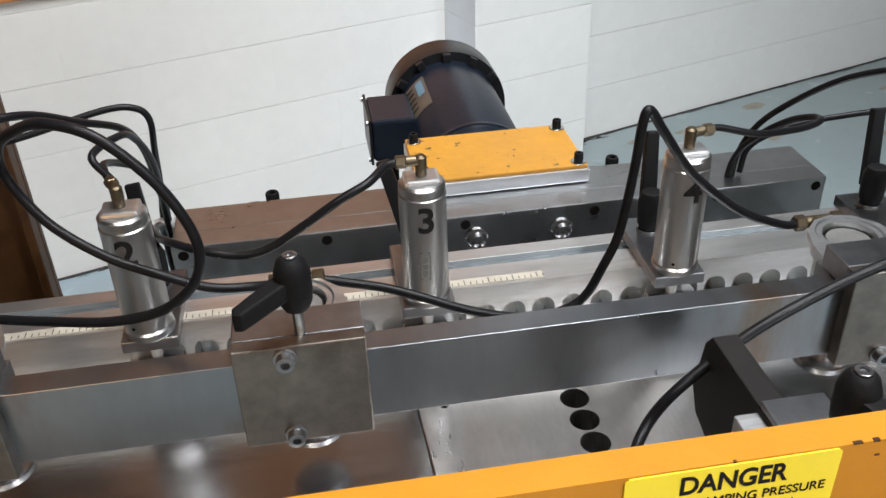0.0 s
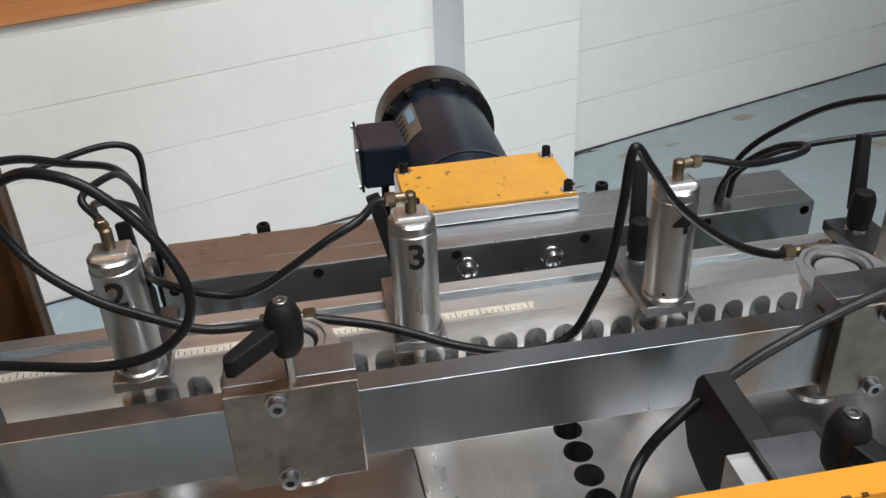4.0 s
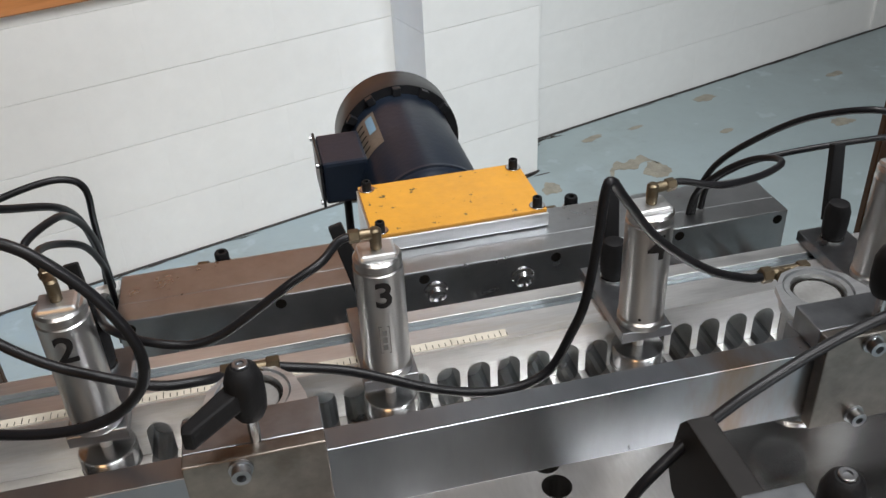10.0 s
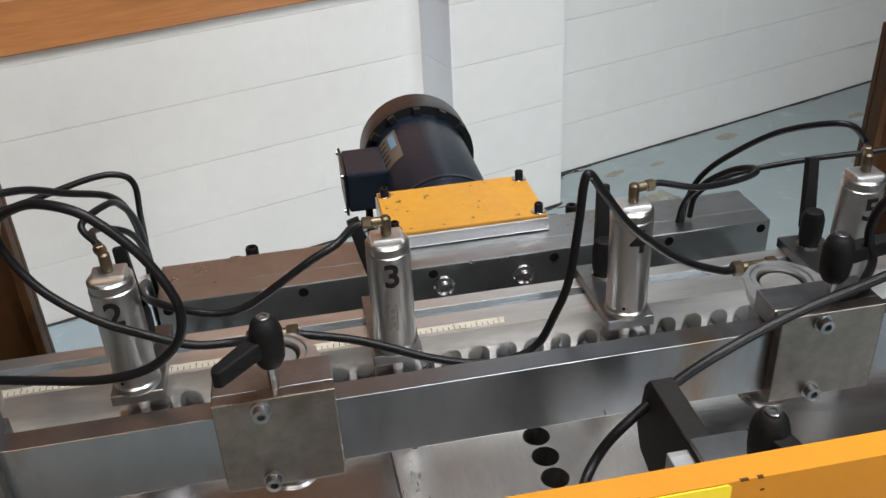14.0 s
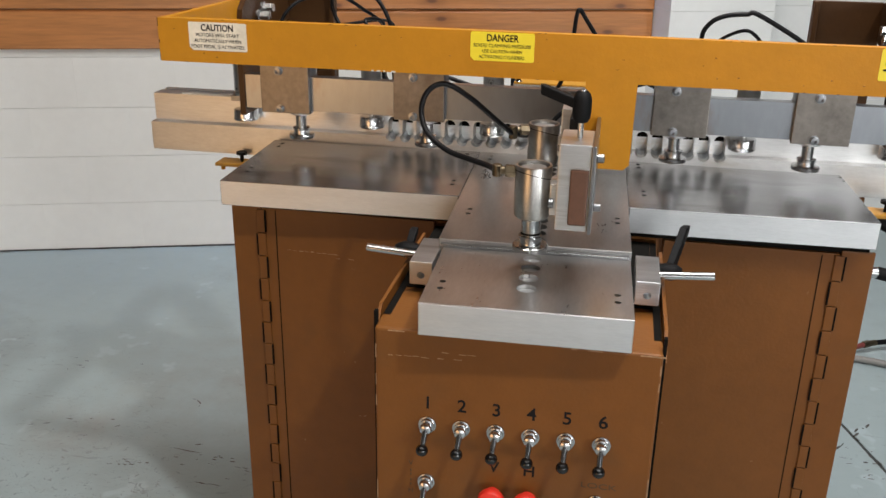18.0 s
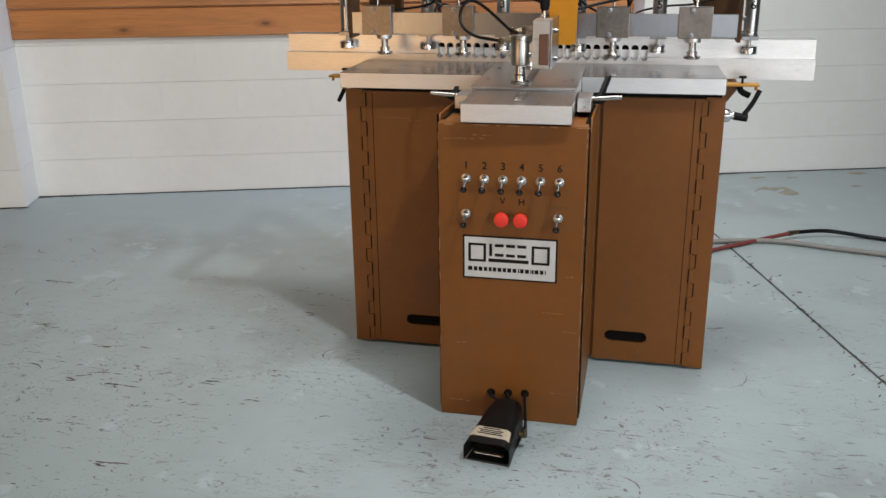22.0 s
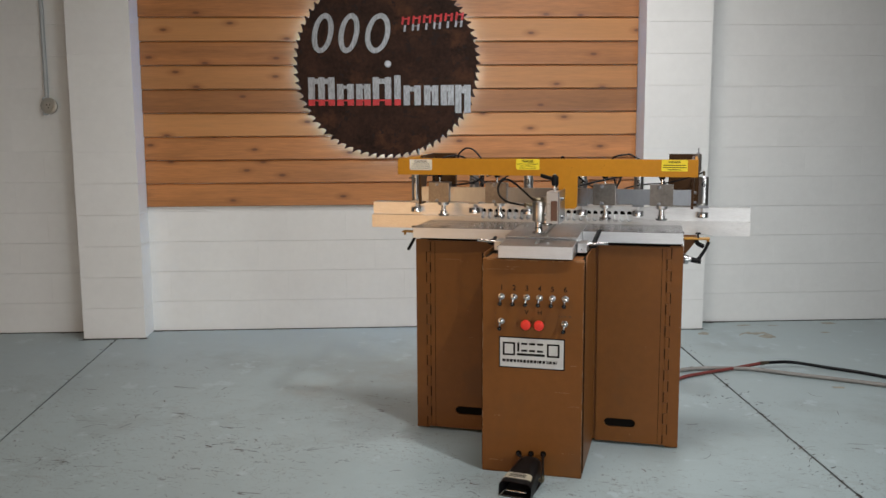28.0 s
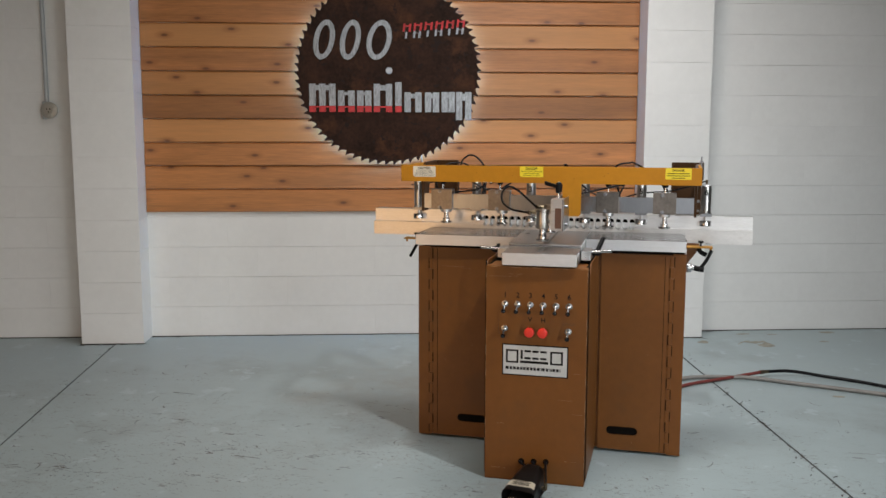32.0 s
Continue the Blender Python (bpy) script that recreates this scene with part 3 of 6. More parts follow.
for x0, x1, z0, z1, n in ((160, 277, 345, 470, 3), (288, 362, 375, 470, 2), (373, 437, 375, 470, 2), (447, 530, 345, 470, 2), (540, 576, 337, 470, 1),
                          (585, 662, 382, 470, 2), (677, 741, 382, 470, 2), (752, 812, 380, 470, 2), (817, 887, 380, 505, 2)):
    w, h = (x1 - x0) / 662, (z1 - z0) / 662
    cx, cz = ((x0 + x1) / 2 - 513) / 662, (290 - (z0 + z1) / 2) / 662
    red_foot = 0.042 if x0 < 560 else 0.0
    raised(stems(w, h - red_foot, n, 0.043), cx, cz + red_foot / 2, M_LETTER, "raised_bar")
    if red_foot:
        raised(stems(w, red_foot - 0.002, n, 0.043, 0.0), cx, cz - h / 2 + red_foot / 2 - 0.001, M_LETTERRED, "raised_bar")

# ---------------------------------------------------------------- electrical box and conduit on the wall
outlet = thing("wall_outlet", room(-2.658, WALL_Y, 1.485), "round white-painted power outlet box at the end of a conduit", "outlet")
M_PIPE = material("painted_conduit", (0.46, 0.50, 0.52), 0.45, vary=0.06)
M_COVERPL = material("outlet_plate", (0.45, 0.44, 0.40), 0.4, 0.3, vary=0.1)
room_mesh("back_box", box(-2.708, -2.6808, WALL_Y - 0.045, WALL_Y + 0.002, 1.500, 1.620, 0.012), M_PIPE, parent=outlet)
room_mesh("cover", lathe((-2.658, WALL_Y - 0.045, 1.560), (-2.658, WALL_Y - 0.06, 1.560), [(0, 0.055), (0.008, 0.055), (0.012, 0.048), (0.013, 0.03), (0.020, 0.028), (0.020, 0.0)], 32),
          M_COVERPL, parent=outlet, smooth=True)
for dx, dz in ((0.010, 0.008), (-0.010, 0.008), (0.0, -0.011)):
    room_mesh("socket_hole", box(-2.658 + dx - 0.003, -2.658 + dx + 0.003, WALL_Y - 0.0665, WALL_Y - 0.064, 1.560 + dz - 0.005, 1.560 + dz + 0.005), M_INK, parent=outlet)
room_mesh("conduit", rod((-2.680, WALL_Y - 0.022, 1.615), (-2.680, WALL_Y - 0.022, CEIL), 0.014, 14), M_PIPE, parent=outlet, smooth=True)

# ---------------------------------------------------------------- the boring machine
XC = 0.205
TOP = 0.9625                                   # table height
machine = thing("boring_machine", (XC, 0.45, 0), "brown steel boring machine with aluminium table and yellow guard beam", "machine")


def mp(name, bm, mat, label="", smooth=False, parent=None):
    return part(name, bm, mat, parent or machine, label, smooth)


# --- control pedestal
PX0, PX1, PZ = 0.0, 0.410, 0.893
ped = mp("pedestal", box(PX0, PX1, 0.0, 0.47, 0.0005, PZ, 0.004), M_BROWN, "brown enamelled control pedestal")
# black sheet in place of the shaded opening
mp("cavity", box(PX0 + 0.013, PX1 - 0.013, 0.15, 0.44, PZ - 0.004, PZ + 0.0012), M_DARK, "black sheet for the shade in the open top beside the table plate", parent=ped)
for xa in (PX0 + 0.0015, PX1 - 0.0125):         # black strips for the shade in the slits along the side panels
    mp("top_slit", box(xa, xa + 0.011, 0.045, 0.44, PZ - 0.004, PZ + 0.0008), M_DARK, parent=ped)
mp("side_seam", box(PX1 - 0.001, PX1 + 0.004, 0.012, 0.02, 0.02, PZ + 0.02), M_DARK, parent=ped)
mp("side_seam", box(PX0 - 0.004, PX0 + 0.001, 0.012, 0.02, 0.02, PZ + 0.02), M_DARK, parent=ped)
for x in (PX0 - 0.006, PX1 + 0.001):           # upturned edges of the side panels
    mp("side_flange", prism([(0.02, 0.03), (0.36, 0.03), (0.36, PZ + 0.015), (0.05, PZ + 0.015), (0.02, PZ - 0.02)], "x", x, x + 0.005), M_BROWN, parent=ped)

# --- cabinet behind it
CX0, CX1, CY0, CY1, CZ = -0.413, 0.785, 0.447, 0.80, 0.905
cab = mp("cabinet", box(CX0 + 0.004, CX1 - 0.004, CY0 + 0.0125, CY1, 0.012, CZ - 0.004, 0.003), M_BROWN, "brown enamelled sheet-steel cabinet")
HINGE_L, HINGE_R = -0.352, 0.727
mp("corner_panel", box(CX0, HINGE_L - 0.002, CY0, CY0 + 0.008, 0.006, CZ, 0.002), M_BROWN, parent=cab)
mp("corner_panel", box(HINGE_R + 0.002, CX1, CY0, CY0 + 0.008, 0.006, CZ, 0.002), M_BROWN, parent=cab)


def door(x0, x1, slot0, slot1):
    z0, z1, sz0, sz1 = 0.012, CZ - 0.006, 0.080, 0.119
    own = bmesh.new()
    r = (sz1 - sz0) / 2
    box(x0, x1, CY0, CY0 + 0.008, sz1, z1, 0, own)
    box(x0, x1, CY0, CY0 + 0.008, z0, sz0, 0, own)
    for xa, xb, s in ((x0, slot0, 1), (slot1, x1, -1)):
        ends = [(xa, sz0), (xa, sz1)] if s > 0 else [(xb, sz1), (xb, sz0)]
        cx = slot0 + r if s > 0 else slot1 - r
        arc = [(cx + r * math.cos(a), (sz0 + sz1) / 2 + r * math.sin(a)) for a in
               [math.pi / 2 + s * math.pi * k / 8 for k in range(9)]]
        prism(ends + arc if s > 0 else ends + arc[::-1], "y", CY0, CY0 + 0.008, own)
    ob = mp("door_panel", own, M_BROWN, "brown hinged access door with a slotted hand hole")
    # black sheet behind the slot, standing in for the shade inside
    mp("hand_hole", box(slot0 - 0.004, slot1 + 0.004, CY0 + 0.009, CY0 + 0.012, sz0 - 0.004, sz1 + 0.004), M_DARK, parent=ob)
    return ob


door(HINGE_L + 0.002, -0.004, -0.226, -0.088)
door(PX1 + 0.014, HINGE_R - 0.002, 0.462, 0.600)
for hx, inner in ((HINGE_L, 1), (HINGE_R, -1)):   # long piano hinges
    n = 18
    for i in range(n):
        z0 = 0.012 + i * (CZ - 0.02) / n
        off = 0.006 if i % 2 else -0.006
        mp("hinge_knuckle", box(hx - 0.0085, hx + 0.0085, CY0 - 0.004, CY0 + 0.002, z0 + 0.001, z0 + (CZ - 0.02) / n - 0.001, 0.0015), M_BROWN, parent=cab)
        # black strips over the hinge for the shade in its gaps
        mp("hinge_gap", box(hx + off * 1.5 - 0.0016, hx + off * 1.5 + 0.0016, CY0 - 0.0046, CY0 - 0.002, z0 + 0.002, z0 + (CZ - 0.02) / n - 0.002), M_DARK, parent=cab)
    mp("hinge_leaf", box(hx + inner * 0.030 - 0.0008, hx + inner * 0.030 + 0.0008, CY0 - 0.0012, CY0 + 0.001, 0.014, CZ - 0.01), M_DARK, parent=cab)


# --- bare scratches and worn edges in the brown paint
M_SCRATCH = material("bare_scratch", (0.34, 0.20, 0.11), 0.4, vary=0.3, scale=60)
rnd = random.Random(7)


def scratches(parent, y, spots):
    own = bmesh.new()
    for x, z, w, tilt in spots:
        n = max(2, int(w / 0.012))
        for k in range(n):
            if rnd.random() < 0.75:
                a, b = x + w * k / n, x + w * (k + rnd.uniform(0.5, 1.0)) / n
                zz = z + tilt * (a - x) + rnd.uniform(-0.0006, 0.0006)
                box(a, b, y - 0.0003, y + 0.0002, zz, zz + rnd.uniform(0.0006, 0.0016), 0, own)
    tagged(mp("scratch", own, M_SCRATCH, parent=parent), "bare scratches in the brown paint", kind="stuff")


scratches(ped, 0.0, [(0.300, 0.355, 0.060, 0.0), (0.345, 0.300, 0.055, -0.02), (0.020, 0.850, 0.11, 0.03), (0.10, 0.862, 0.05, 0.0), (0.360, 0.468, 0.030, 0.0), (0.05, 0.24, 0.03, 0.1), (0.21, 0.31, 0.02, 0.0), (0.33, 0.10, 0.05, 0.05), (0.03, 0.05, 0.06, 0.0)])
scratches(cab, CY0, [(-0.30, 0.815, 0.12, -0.03), (-0.20, 0.805, 0.05, 0.02), (0.60, 0.20, 0.02, 0.0), (0.50, 0.70, 0.02, 0.3), (-0.16, 0.45, 0.02, 0.2)])
own = bmesh.new()
for x in (PX0 + 0.0005, PX1 - 0.0025):
    z = 0.03
    while z < PZ - 0.03:
        h = rnd.uniform(0.006, 0.05)
        if rnd.random() < 0.68:
            box(x, x + rnd.uniform(0.0010, 0.0022), -0.0001, 0.0012, z, z + h, 0, own)
        z += h + rnd.uniform(0.004, 0.03)
x = PX0 + 0.02
while x < PX1 - 0.03:
    w = rnd.uniform(0.006, 0.04)
    if rnd.random() < 0.5:
        box(x, x + w, 0.0, 0.0014, PZ - 0.0040, PZ - 0.0022, 0, own)
    x += w + rnd.uniform(0.003, 0.02)
tagged(mp("worn_edge", own, M_SCRATCH, parent=ped), "worn bare edges", kind="stuff")
# --- table plates


def cut(bm, cutter):
    """bm with the cutter's bodies taken out of it."""
    obs = []
    for own in (bm, cutter):
        me = bpy.data.meshes.new("tmp")
        bmesh.ops.recalc_face_normals(own, faces=own.faces[:])
        own.to_mesh(me)
        own.free()
        obs.append(new("tmp", me))
    mod = obs[0].modifiers.new("cut", "BOOLEAN")
    mod.operation, mod.object, mod.solver = "DIFFERENCE", obs[1], "EXACT"
    bpy.context.view_layer.update()
    me = bpy.data.meshes.new_from_object(obs[0].evaluated_get(bpy.context.evaluated_depsgraph_get()))
    out = bmesh.new()
    out.from_mesh(me)
    for ob in obs:
        data = ob.data
        bpy.data.objects.remove(ob)
        bpy.data.meshes.remove(data)
    bpy.data.meshes.remove(me)
    return out


def holes(spots, r, z0, z1, bm=None, seg=18):
    bm = bm or bmesh.new()
    for x, y in spots:
        rod((x, y, z0), (x, y, z1), r, seg, 0, bm)
    return bm


TX0, TX1, TY0, TY1 = -0.404, 0.794, 0.419, 0.734
SX0, SX1 = 0.060, 0.366
FTOP = 0.951
BORE = [(0.2145, 0.661 - 0.0315 * i) for i in range(15)]
FRONT_BORE = [(0.2135, 0.0485 + 0.039 * i) for i in range(4)]


SKEW = Matrix.Translation((0.21, 0.006, 0)) @ Matrix.Rotation(radians(1.6), 4, "Z") @ Matrix.Translation((-0.21, 0, 0))   # the table sits slightly askew
UNSKEW = SKEW.inverted()


def spots(*points):
    """Pairs of screw holes at these places, in the table's own axes."""
    own = [UNSKEW @ Vector((x, y, 0)) for x, y in points]
    return [(p.x, p.y + d) for p in own for d in (-0.0125, 0.0125)]


def table(x0, x1, y0, y1, z0, z1, big, small, label, mat=None):
    own = box(x0, x1, y0, y1, z0, z1, 0.0012)
    cutter = holes(small, 0.0048, z1 - 0.012, z1 + 0.01, seg=12)
    if big:
        holes(big, 0.0145, z0 - 0.01, z1 + 0.01, cutter, 22)
    ob = mp("table_plate", turned(cut(own, cutter), SKEW), mat or M_TABLE, label)
    for x, y in small:
        mp("socket_screw", turned(rod((x, y, z1 - 0.0115), (x, y, z1 - 0.005), 0.0045, 10), SKEW), M_DARK, parent=ob)
    return ob


# brighter copy of the plate metal, front-edge sheen put into the colour; plugs too
M_EDGE = material("edge_sheen_and_plug_metal", (0.78, 0.79, 0.80), 0.46, 1.0, vary=0.06, scale=8, stretch=(1, 1, 6), rough_vary=0.06)
WORN = "thick aluminium table plate, worn and stained"
FX, FXR = SX0 + 0.009, SX1 - 0.001
table(TX0, SX0 - 0.0006, TY0, TY1, TOP - 0.049, TOP, [], spots((-0.389, 0.490), (-0.396, 0.684), (0.022, 0.501), (0.015, 0.698)), WORN)
table(SX1 + 0.0006, TX1, TY0, TY1, TOP - 0.049, TOP, [], spots((0.382, 0.519), (0.373, 0.705), (0.780, 0.530), (0.772, 0.705)), WORN)
table(SX0, SX1, 0.196, TY1, TOP - 0.046, TOP, BORE, spots((0.080, 0.341), (0.336, 0.350), (0.067, 0.695), (0.330, 0.700)),
      "narrow middle table plate with a row of bored holes", M_SLAB)
table(FX, FXR, -0.028, 0.192, FTOP - 0.05, FTOP, FRONT_BORE, spots((0.090, 0.042), (0.342, 0.048)),
      "front table plate over the pedestal with bored holes", M_SLAB)
for xa, xb in ((TX0, SX0 - 0.002), (SX1 + 0.002, TX1)):
    mp("milled_edge", turned(box(xa + 0.0012, xb - 0.0012, TY0 - 0.0008, TY0 - 0.0001, TOP - 0.0478, TOP - 0.0012), SKEW), M_EDGE, "thin strip, daylight sheen of the milled front edge put into its colour")
mp("milled_edge", turned(box(FX + 0.0014, FXR - 0.0014, -0.0288, -0.0281, FTOP - 0.0488, FTOP - 0.0012), SKEW), M_EDGE, "thin strip, daylight sheen of the milled front edge put into its colour")
mp("table_step", turned(box(SX0 + 0.004, SX1 - 0.004, 0.186, 0.199, FTOP - 0.04, TOP - 0.006, 0.001), SKEW), M_CHROME, "bright milled step between table plates")
# dark well under the bored holes
mp("boring_well", box(0.17, 0.236, 0.19, 0.73, 0.86, 0.905), M_STEEL)
for x, y in FRONT_BORE:                        # bright plugs a little under the surface
    mp("hole_plug", turned(rod((x, y, FTOP - 0.03), (x, y, FTOP - 0.006), 0.0142, 22), SKEW), M_EDGE)
# black block fills the gap under the plates, shade put into its colour
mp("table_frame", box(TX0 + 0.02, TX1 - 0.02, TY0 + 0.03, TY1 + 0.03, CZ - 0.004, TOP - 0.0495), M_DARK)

# --- side stop rods on the middle plate
for s, xe, tip in ((-1, SX0, -0.061), (1, SX1, 0.486)):
    xa, xb = (xe - 0.038, xe - 0.0015) if s < 0 else (xe + 0.0015, xe + 0.038)
    own = box(xa, xb, 0.128, 0.235, FTOP - 0.042, FTOP - 0.004, 0.0015)
    blk = mp("rod_clamp", cut(own, rod(((xa + xb) / 2, 0.11, FTOP - 0.026), ((xa + xb) / 2, 0.15, FTOP - 0.026), 0.006, 14)), M_ALU, "aluminium clamp block for a stop rod")
    mp("stop_rod", rod((xa if s > 0 else xb, 0.182, FTOP - 0.016), (tip, 0.182, FTOP - 0.008), 0.0062, 16, 0.001), M_CHROME, parent=blk, smooth=True)
    hx = (xb + 0.014) if s > 0 else (xa - 0.022)
    mp("lever_hub", lathe((hx - 0.02 * s, 0.216, FTOP - 0.02), (hx + 0.022 * s, 0.216, FTOP - 0.02), [(0, 0.008), (0.006, 0.012), (0.026, 0.014), (0.036, 0.011), (0.042, 0.007)], 20), M_BLACK, parent=blk, smooth=True)
    if s > 0:
        own = prism([(0.205, FTOP - 0.028), (0.228, FTOP - 0.03), (0.276, FTOP + 0.026), (0.280, FTOP + 0.038), (0.265, FTOP + 0.038)], "x", hx - 0.006, hx + 0.006, None, 0.002)
        for v in own.verts:
            v.co.x += 0.42 * (v.co.y - 0.215)
        mp("lever_arm", own, M_BLACK, parent=blk)
    else:
        mp("lever_arm", prism([(0.205, FTOP - 0.03), (0.226, FTOP - 0.03), (0.275, FTOP - 0.012), (0.278, FTOP - 0.002), (0.262, FTOP - 0.002)], "x", hx - 0.009, hx + 0.004, None, 0.002), M_BLACK, parent=blk)

# --- fence with 23 arched notches
FX0, FX1, FY0, FY1, FZ = -0.727, 1.072, 0.760, 0.832, 1.045
N0, NP, NN, NR = -0.160, 0.0316, 23, 0.0120
ARCH = 1.022
base_z = 0.984
outline = [(FX0, base_z)]
for i in range(NN):
    c = N0 + i * NP
    outline += [(c - NR, base_z), (c - NR, ARCH - NR)]
    outline += [(c - NR * math.cos(math.pi * k / 8), ARCH - NR + NR * math.sin(math.pi * k / 8)) for k in range(1, 8)]
    outline += [(c + NR, ARCH - NR), (c + NR, base_z)]
outline += [(FX1, base_z), (FX1, FZ), (FX0, FZ)]
fence = mp("fence", prism(outline, "y", FY0, FY0 + 0.038), M_FENCE, "long extruded aluminium fence with arched notches")
mp("fence_rear_rail", box(FX0, FX1, FY0 + 0.0383, FY1, 0.93, FZ - 0.012, 0.001), M_FENCE, parent=fence)
mp("fence_top_strip", box(FX0, FX1, 0.8125, FY1, FZ - 0.0118, FZ, 0.0006), M_FENCE, parent=fence)
mp("t_slot", box(FX0 + 0.001, FX1 - 0.001, 0.7983, 0.8124, FZ - 0.0119, FZ - 0.006), M_GROOVE, parent=fence, label="blue-grey slot along the fence top")
ledge = [(FX0, 0.920), (FX0, base_z)]
for i in range(NN):
    c = N0 + i * NP
    ledge += [(c - NR * math.cos(math.pi * k / 8), base_z - NR * math.sin(math.pi * k / 8)) for k in range(9)]
ledge += [(FX1, base_z), (FX1, 0.920)]
mp("fence_ledge", prism(ledge, "y", TY1 + 0.0006, FY0 - 0.0002), M_LEDGE, parent=fence, label="grooved ledge under the fence arches")
# same ledge carried under the arches in darker metal, as their shade
mp("fence_foot", prism(ledge, "y", FY0, FY0 + 0.038), M_HEAD, parent=fence, label="grooves under the arches, darker metal for their shade")
for i in range(NN):
    c = N0 + i * NP
    # black plates close the arches, standing in for the shade behind
    arch_end = [(c - 0.0118, ARCH - NR - 0.008), (c - 0.0118, ARCH - NR)] + [(c - 0.0118 * math.cos(math.pi * k / 8), ARCH - NR + 0.0118 * math.sin(math.pi * k / 8)) for k in range(1, 8)]
    mp("bore", prism(arch_end + [(c + 0.0118, ARCH - NR), (c + 0.0118, ARCH - NR - 0.008)], "y", FY0 + 0.0368, FY0 + 0.0378), M_DARK, parent=fence)
# measuring tape on the fence top
rule = mp("rule_strip", box(-0.66, 0.188, 0.7640, 0.7750, FZ + 0.0002, FZ + 0.0012), M_RULE, "worn measuring tape strip", parent=fence)
own = bmesh.new()
for i in range(134):
    x = -0.657 + i * 0.00635
    box(x - 0.0004, x + 0.0004, 0.7643, 0.7643 + (0.005 if i % 4 else 0.0085), FZ + 0.0012, FZ + 0.0015, 0, own)
tagged(mp("rule_marks", own, M_INK, parent=rule), kind="stuff")

# --- clamp bar and brown brackets
BX0, BX1, BY0, BY1, BZ0, BZ1 = -0.4183, 0.8092, 0.5645, 0.587, 1.070, 1.138
mp("clamp_bar", box(BX0, BX1, BY0, BY1, BZ0, BZ1, 0.0006), M_BAR, "long flat steel clamp bar, tarnished, warm reflections painted into its blotches")
for s, x in ((-1, -0.4295), (1, 0.8095)):
    out_x = x if s < 0 else x + 0.011
    side = [(0.560, 1.055), (0.640, 1.055), (0.665, 1.165), (0.700, 1.190), (0.925, 1.203), (0.925, 1.283), (0.600, 1.283), (0.575, 1.262), (0.560, 1.20)]
    own = prism(side, "x", x, x + 0.011)
    for v in own.verts:
        v.co.x += s * 0.12 * max(0.0, v.co.y - 0.64)
    brk = mp("bracket", own, M_BRACKET, "brown steel bracket carrying the clamp bar")
    px0, px1 = (-0.466, -0.338) if s < 0 else (0.706, 0.846)
    mp("bracket_post", box(px0, px1, 0.9255, 0.936, 0.90, 1.283, 0.002), M_BRACKET, parent=brk)
    rim = px1 - 0.010 if s < 0 else px0
    mp("post_flange", box(rim, rim + 0.010, 0.905, 0.925, 0.90, 1.283, 0.002), M_BRACKET, parent=brk)
    mp("bracket_foot", box(px0, px1, 0.80, 0.937, 0.885, 0.8995, 0.002), M_BROWN, parent=brk)
    for z in (1.082, 1.125):
        mp("bolt", rod((out_x, 0.59, z), (out_x + s * 0.012, 0.59, z), 0.0065, 10, 0.001), M_STEEL, parent=brk)
    ix = x + 0.0112 if s < 0 else x - 0.0002
    for y, z in ((0.652, 1.243), (0.676, 1.256)):
        mp("hex_bolt", rod((ix, y, z), (ix - s * 0.006, y, z), 0.0125, 20, 0.001), M_CHROME, parent=brk)
        mp("hex_bolt", rod((ix - s * 0.0062, y, z), (ix - s * 0.026, y, z), 0.0095, 6, 0.001), M_CHROME, parent=brk)

# --- yellow guard beam
GX0, GX1, GY, GZ0, GZ1 = -0.441, 0.832, 0.274, 1.211, 1.282
G = 0.011
c = 0.012
tee = [(GX0 + 0.002, GZ0), (0.268, GZ0), (0.268, 1.080), (0.272, 1.074), (0.336, 1.074), (0.345, 1.083), (0.347, GZ0), (GX1 - 0.002, GZ0), (GX1, GZ0 + 0.002), (GX1, GZ1), (GX0, GZ1), (GX0, GZ0 + 0.002)]
guard = mp("guard_beam", prism(tee, "y", GY, GY + 0.017), M_YELLOW, "yellow enamelled guard beam with a short tee and warning labels")
for x in (GX0, GX1 - G):
    mp("side_arm", box(x, x + G, GY + 0.0175, 0.685, GZ0 + 0.002, GZ1 - 0.0005, 0.0015), M_YELLOW, parent=guard)
mp("lock_pin", rod((GX1 + 0.004, 0.66, 1.272), (GX1 + 0.004, 0.66, 1.318), 0.003, 10), M_STEEL, parent=guard)
mp("lock_pin_cross", rod((GX1 - 0.004, 0.66, 1.296), (GX1 + 0.012, 0.66, 1.296), 0.003, 10), M_STEEL, parent=guard)
mp("lock_pin", rod((GX0 - 0.004, 0.62, 1.28), (GX0 - 0.006, 0.62, 1.312), 0.003, 10), M_STEEL, parent=guard)
own = bmesh.new()
for i, x in enumerate((-0.075, -0.066, -0.055, -0.042)):
    box(x, x + (0.004, 0.006, 0.003, 0.007)[i], GY - 0.0004, GY + 0.003, GZ0 - 0.0003, GZ0 + 0.0022, 0, own)
mp("paint_chip", own, M_PLATE, parent=guard, label="bare metal paint chips")
own = bmesh.new()
rnd = random.Random(5)
x = GX0 + 0.003
while x < GX1 - 0.02:                          # dark chips along the beam's edges
    w = rnd.uniform(0.0012, 0.007)
    for zz in (GZ1, GZ0 if not 0.262 < x < 0.352 else GZ1):
        if rnd.random() < 0.4:
            h = rnd.uniform(0.0003, 0.0008)
            za = zz - h if zz == GZ1 else zz - 0.0002
            box(x, x + w * rnd.uniform(0.5, 1.0), GY - 0.0003, GY + rnd.uniform(0.0004, 0.0020), za, za + h + 0.0002, 0, own)
    x += w + rnd.uniform(0.004, 0.040)
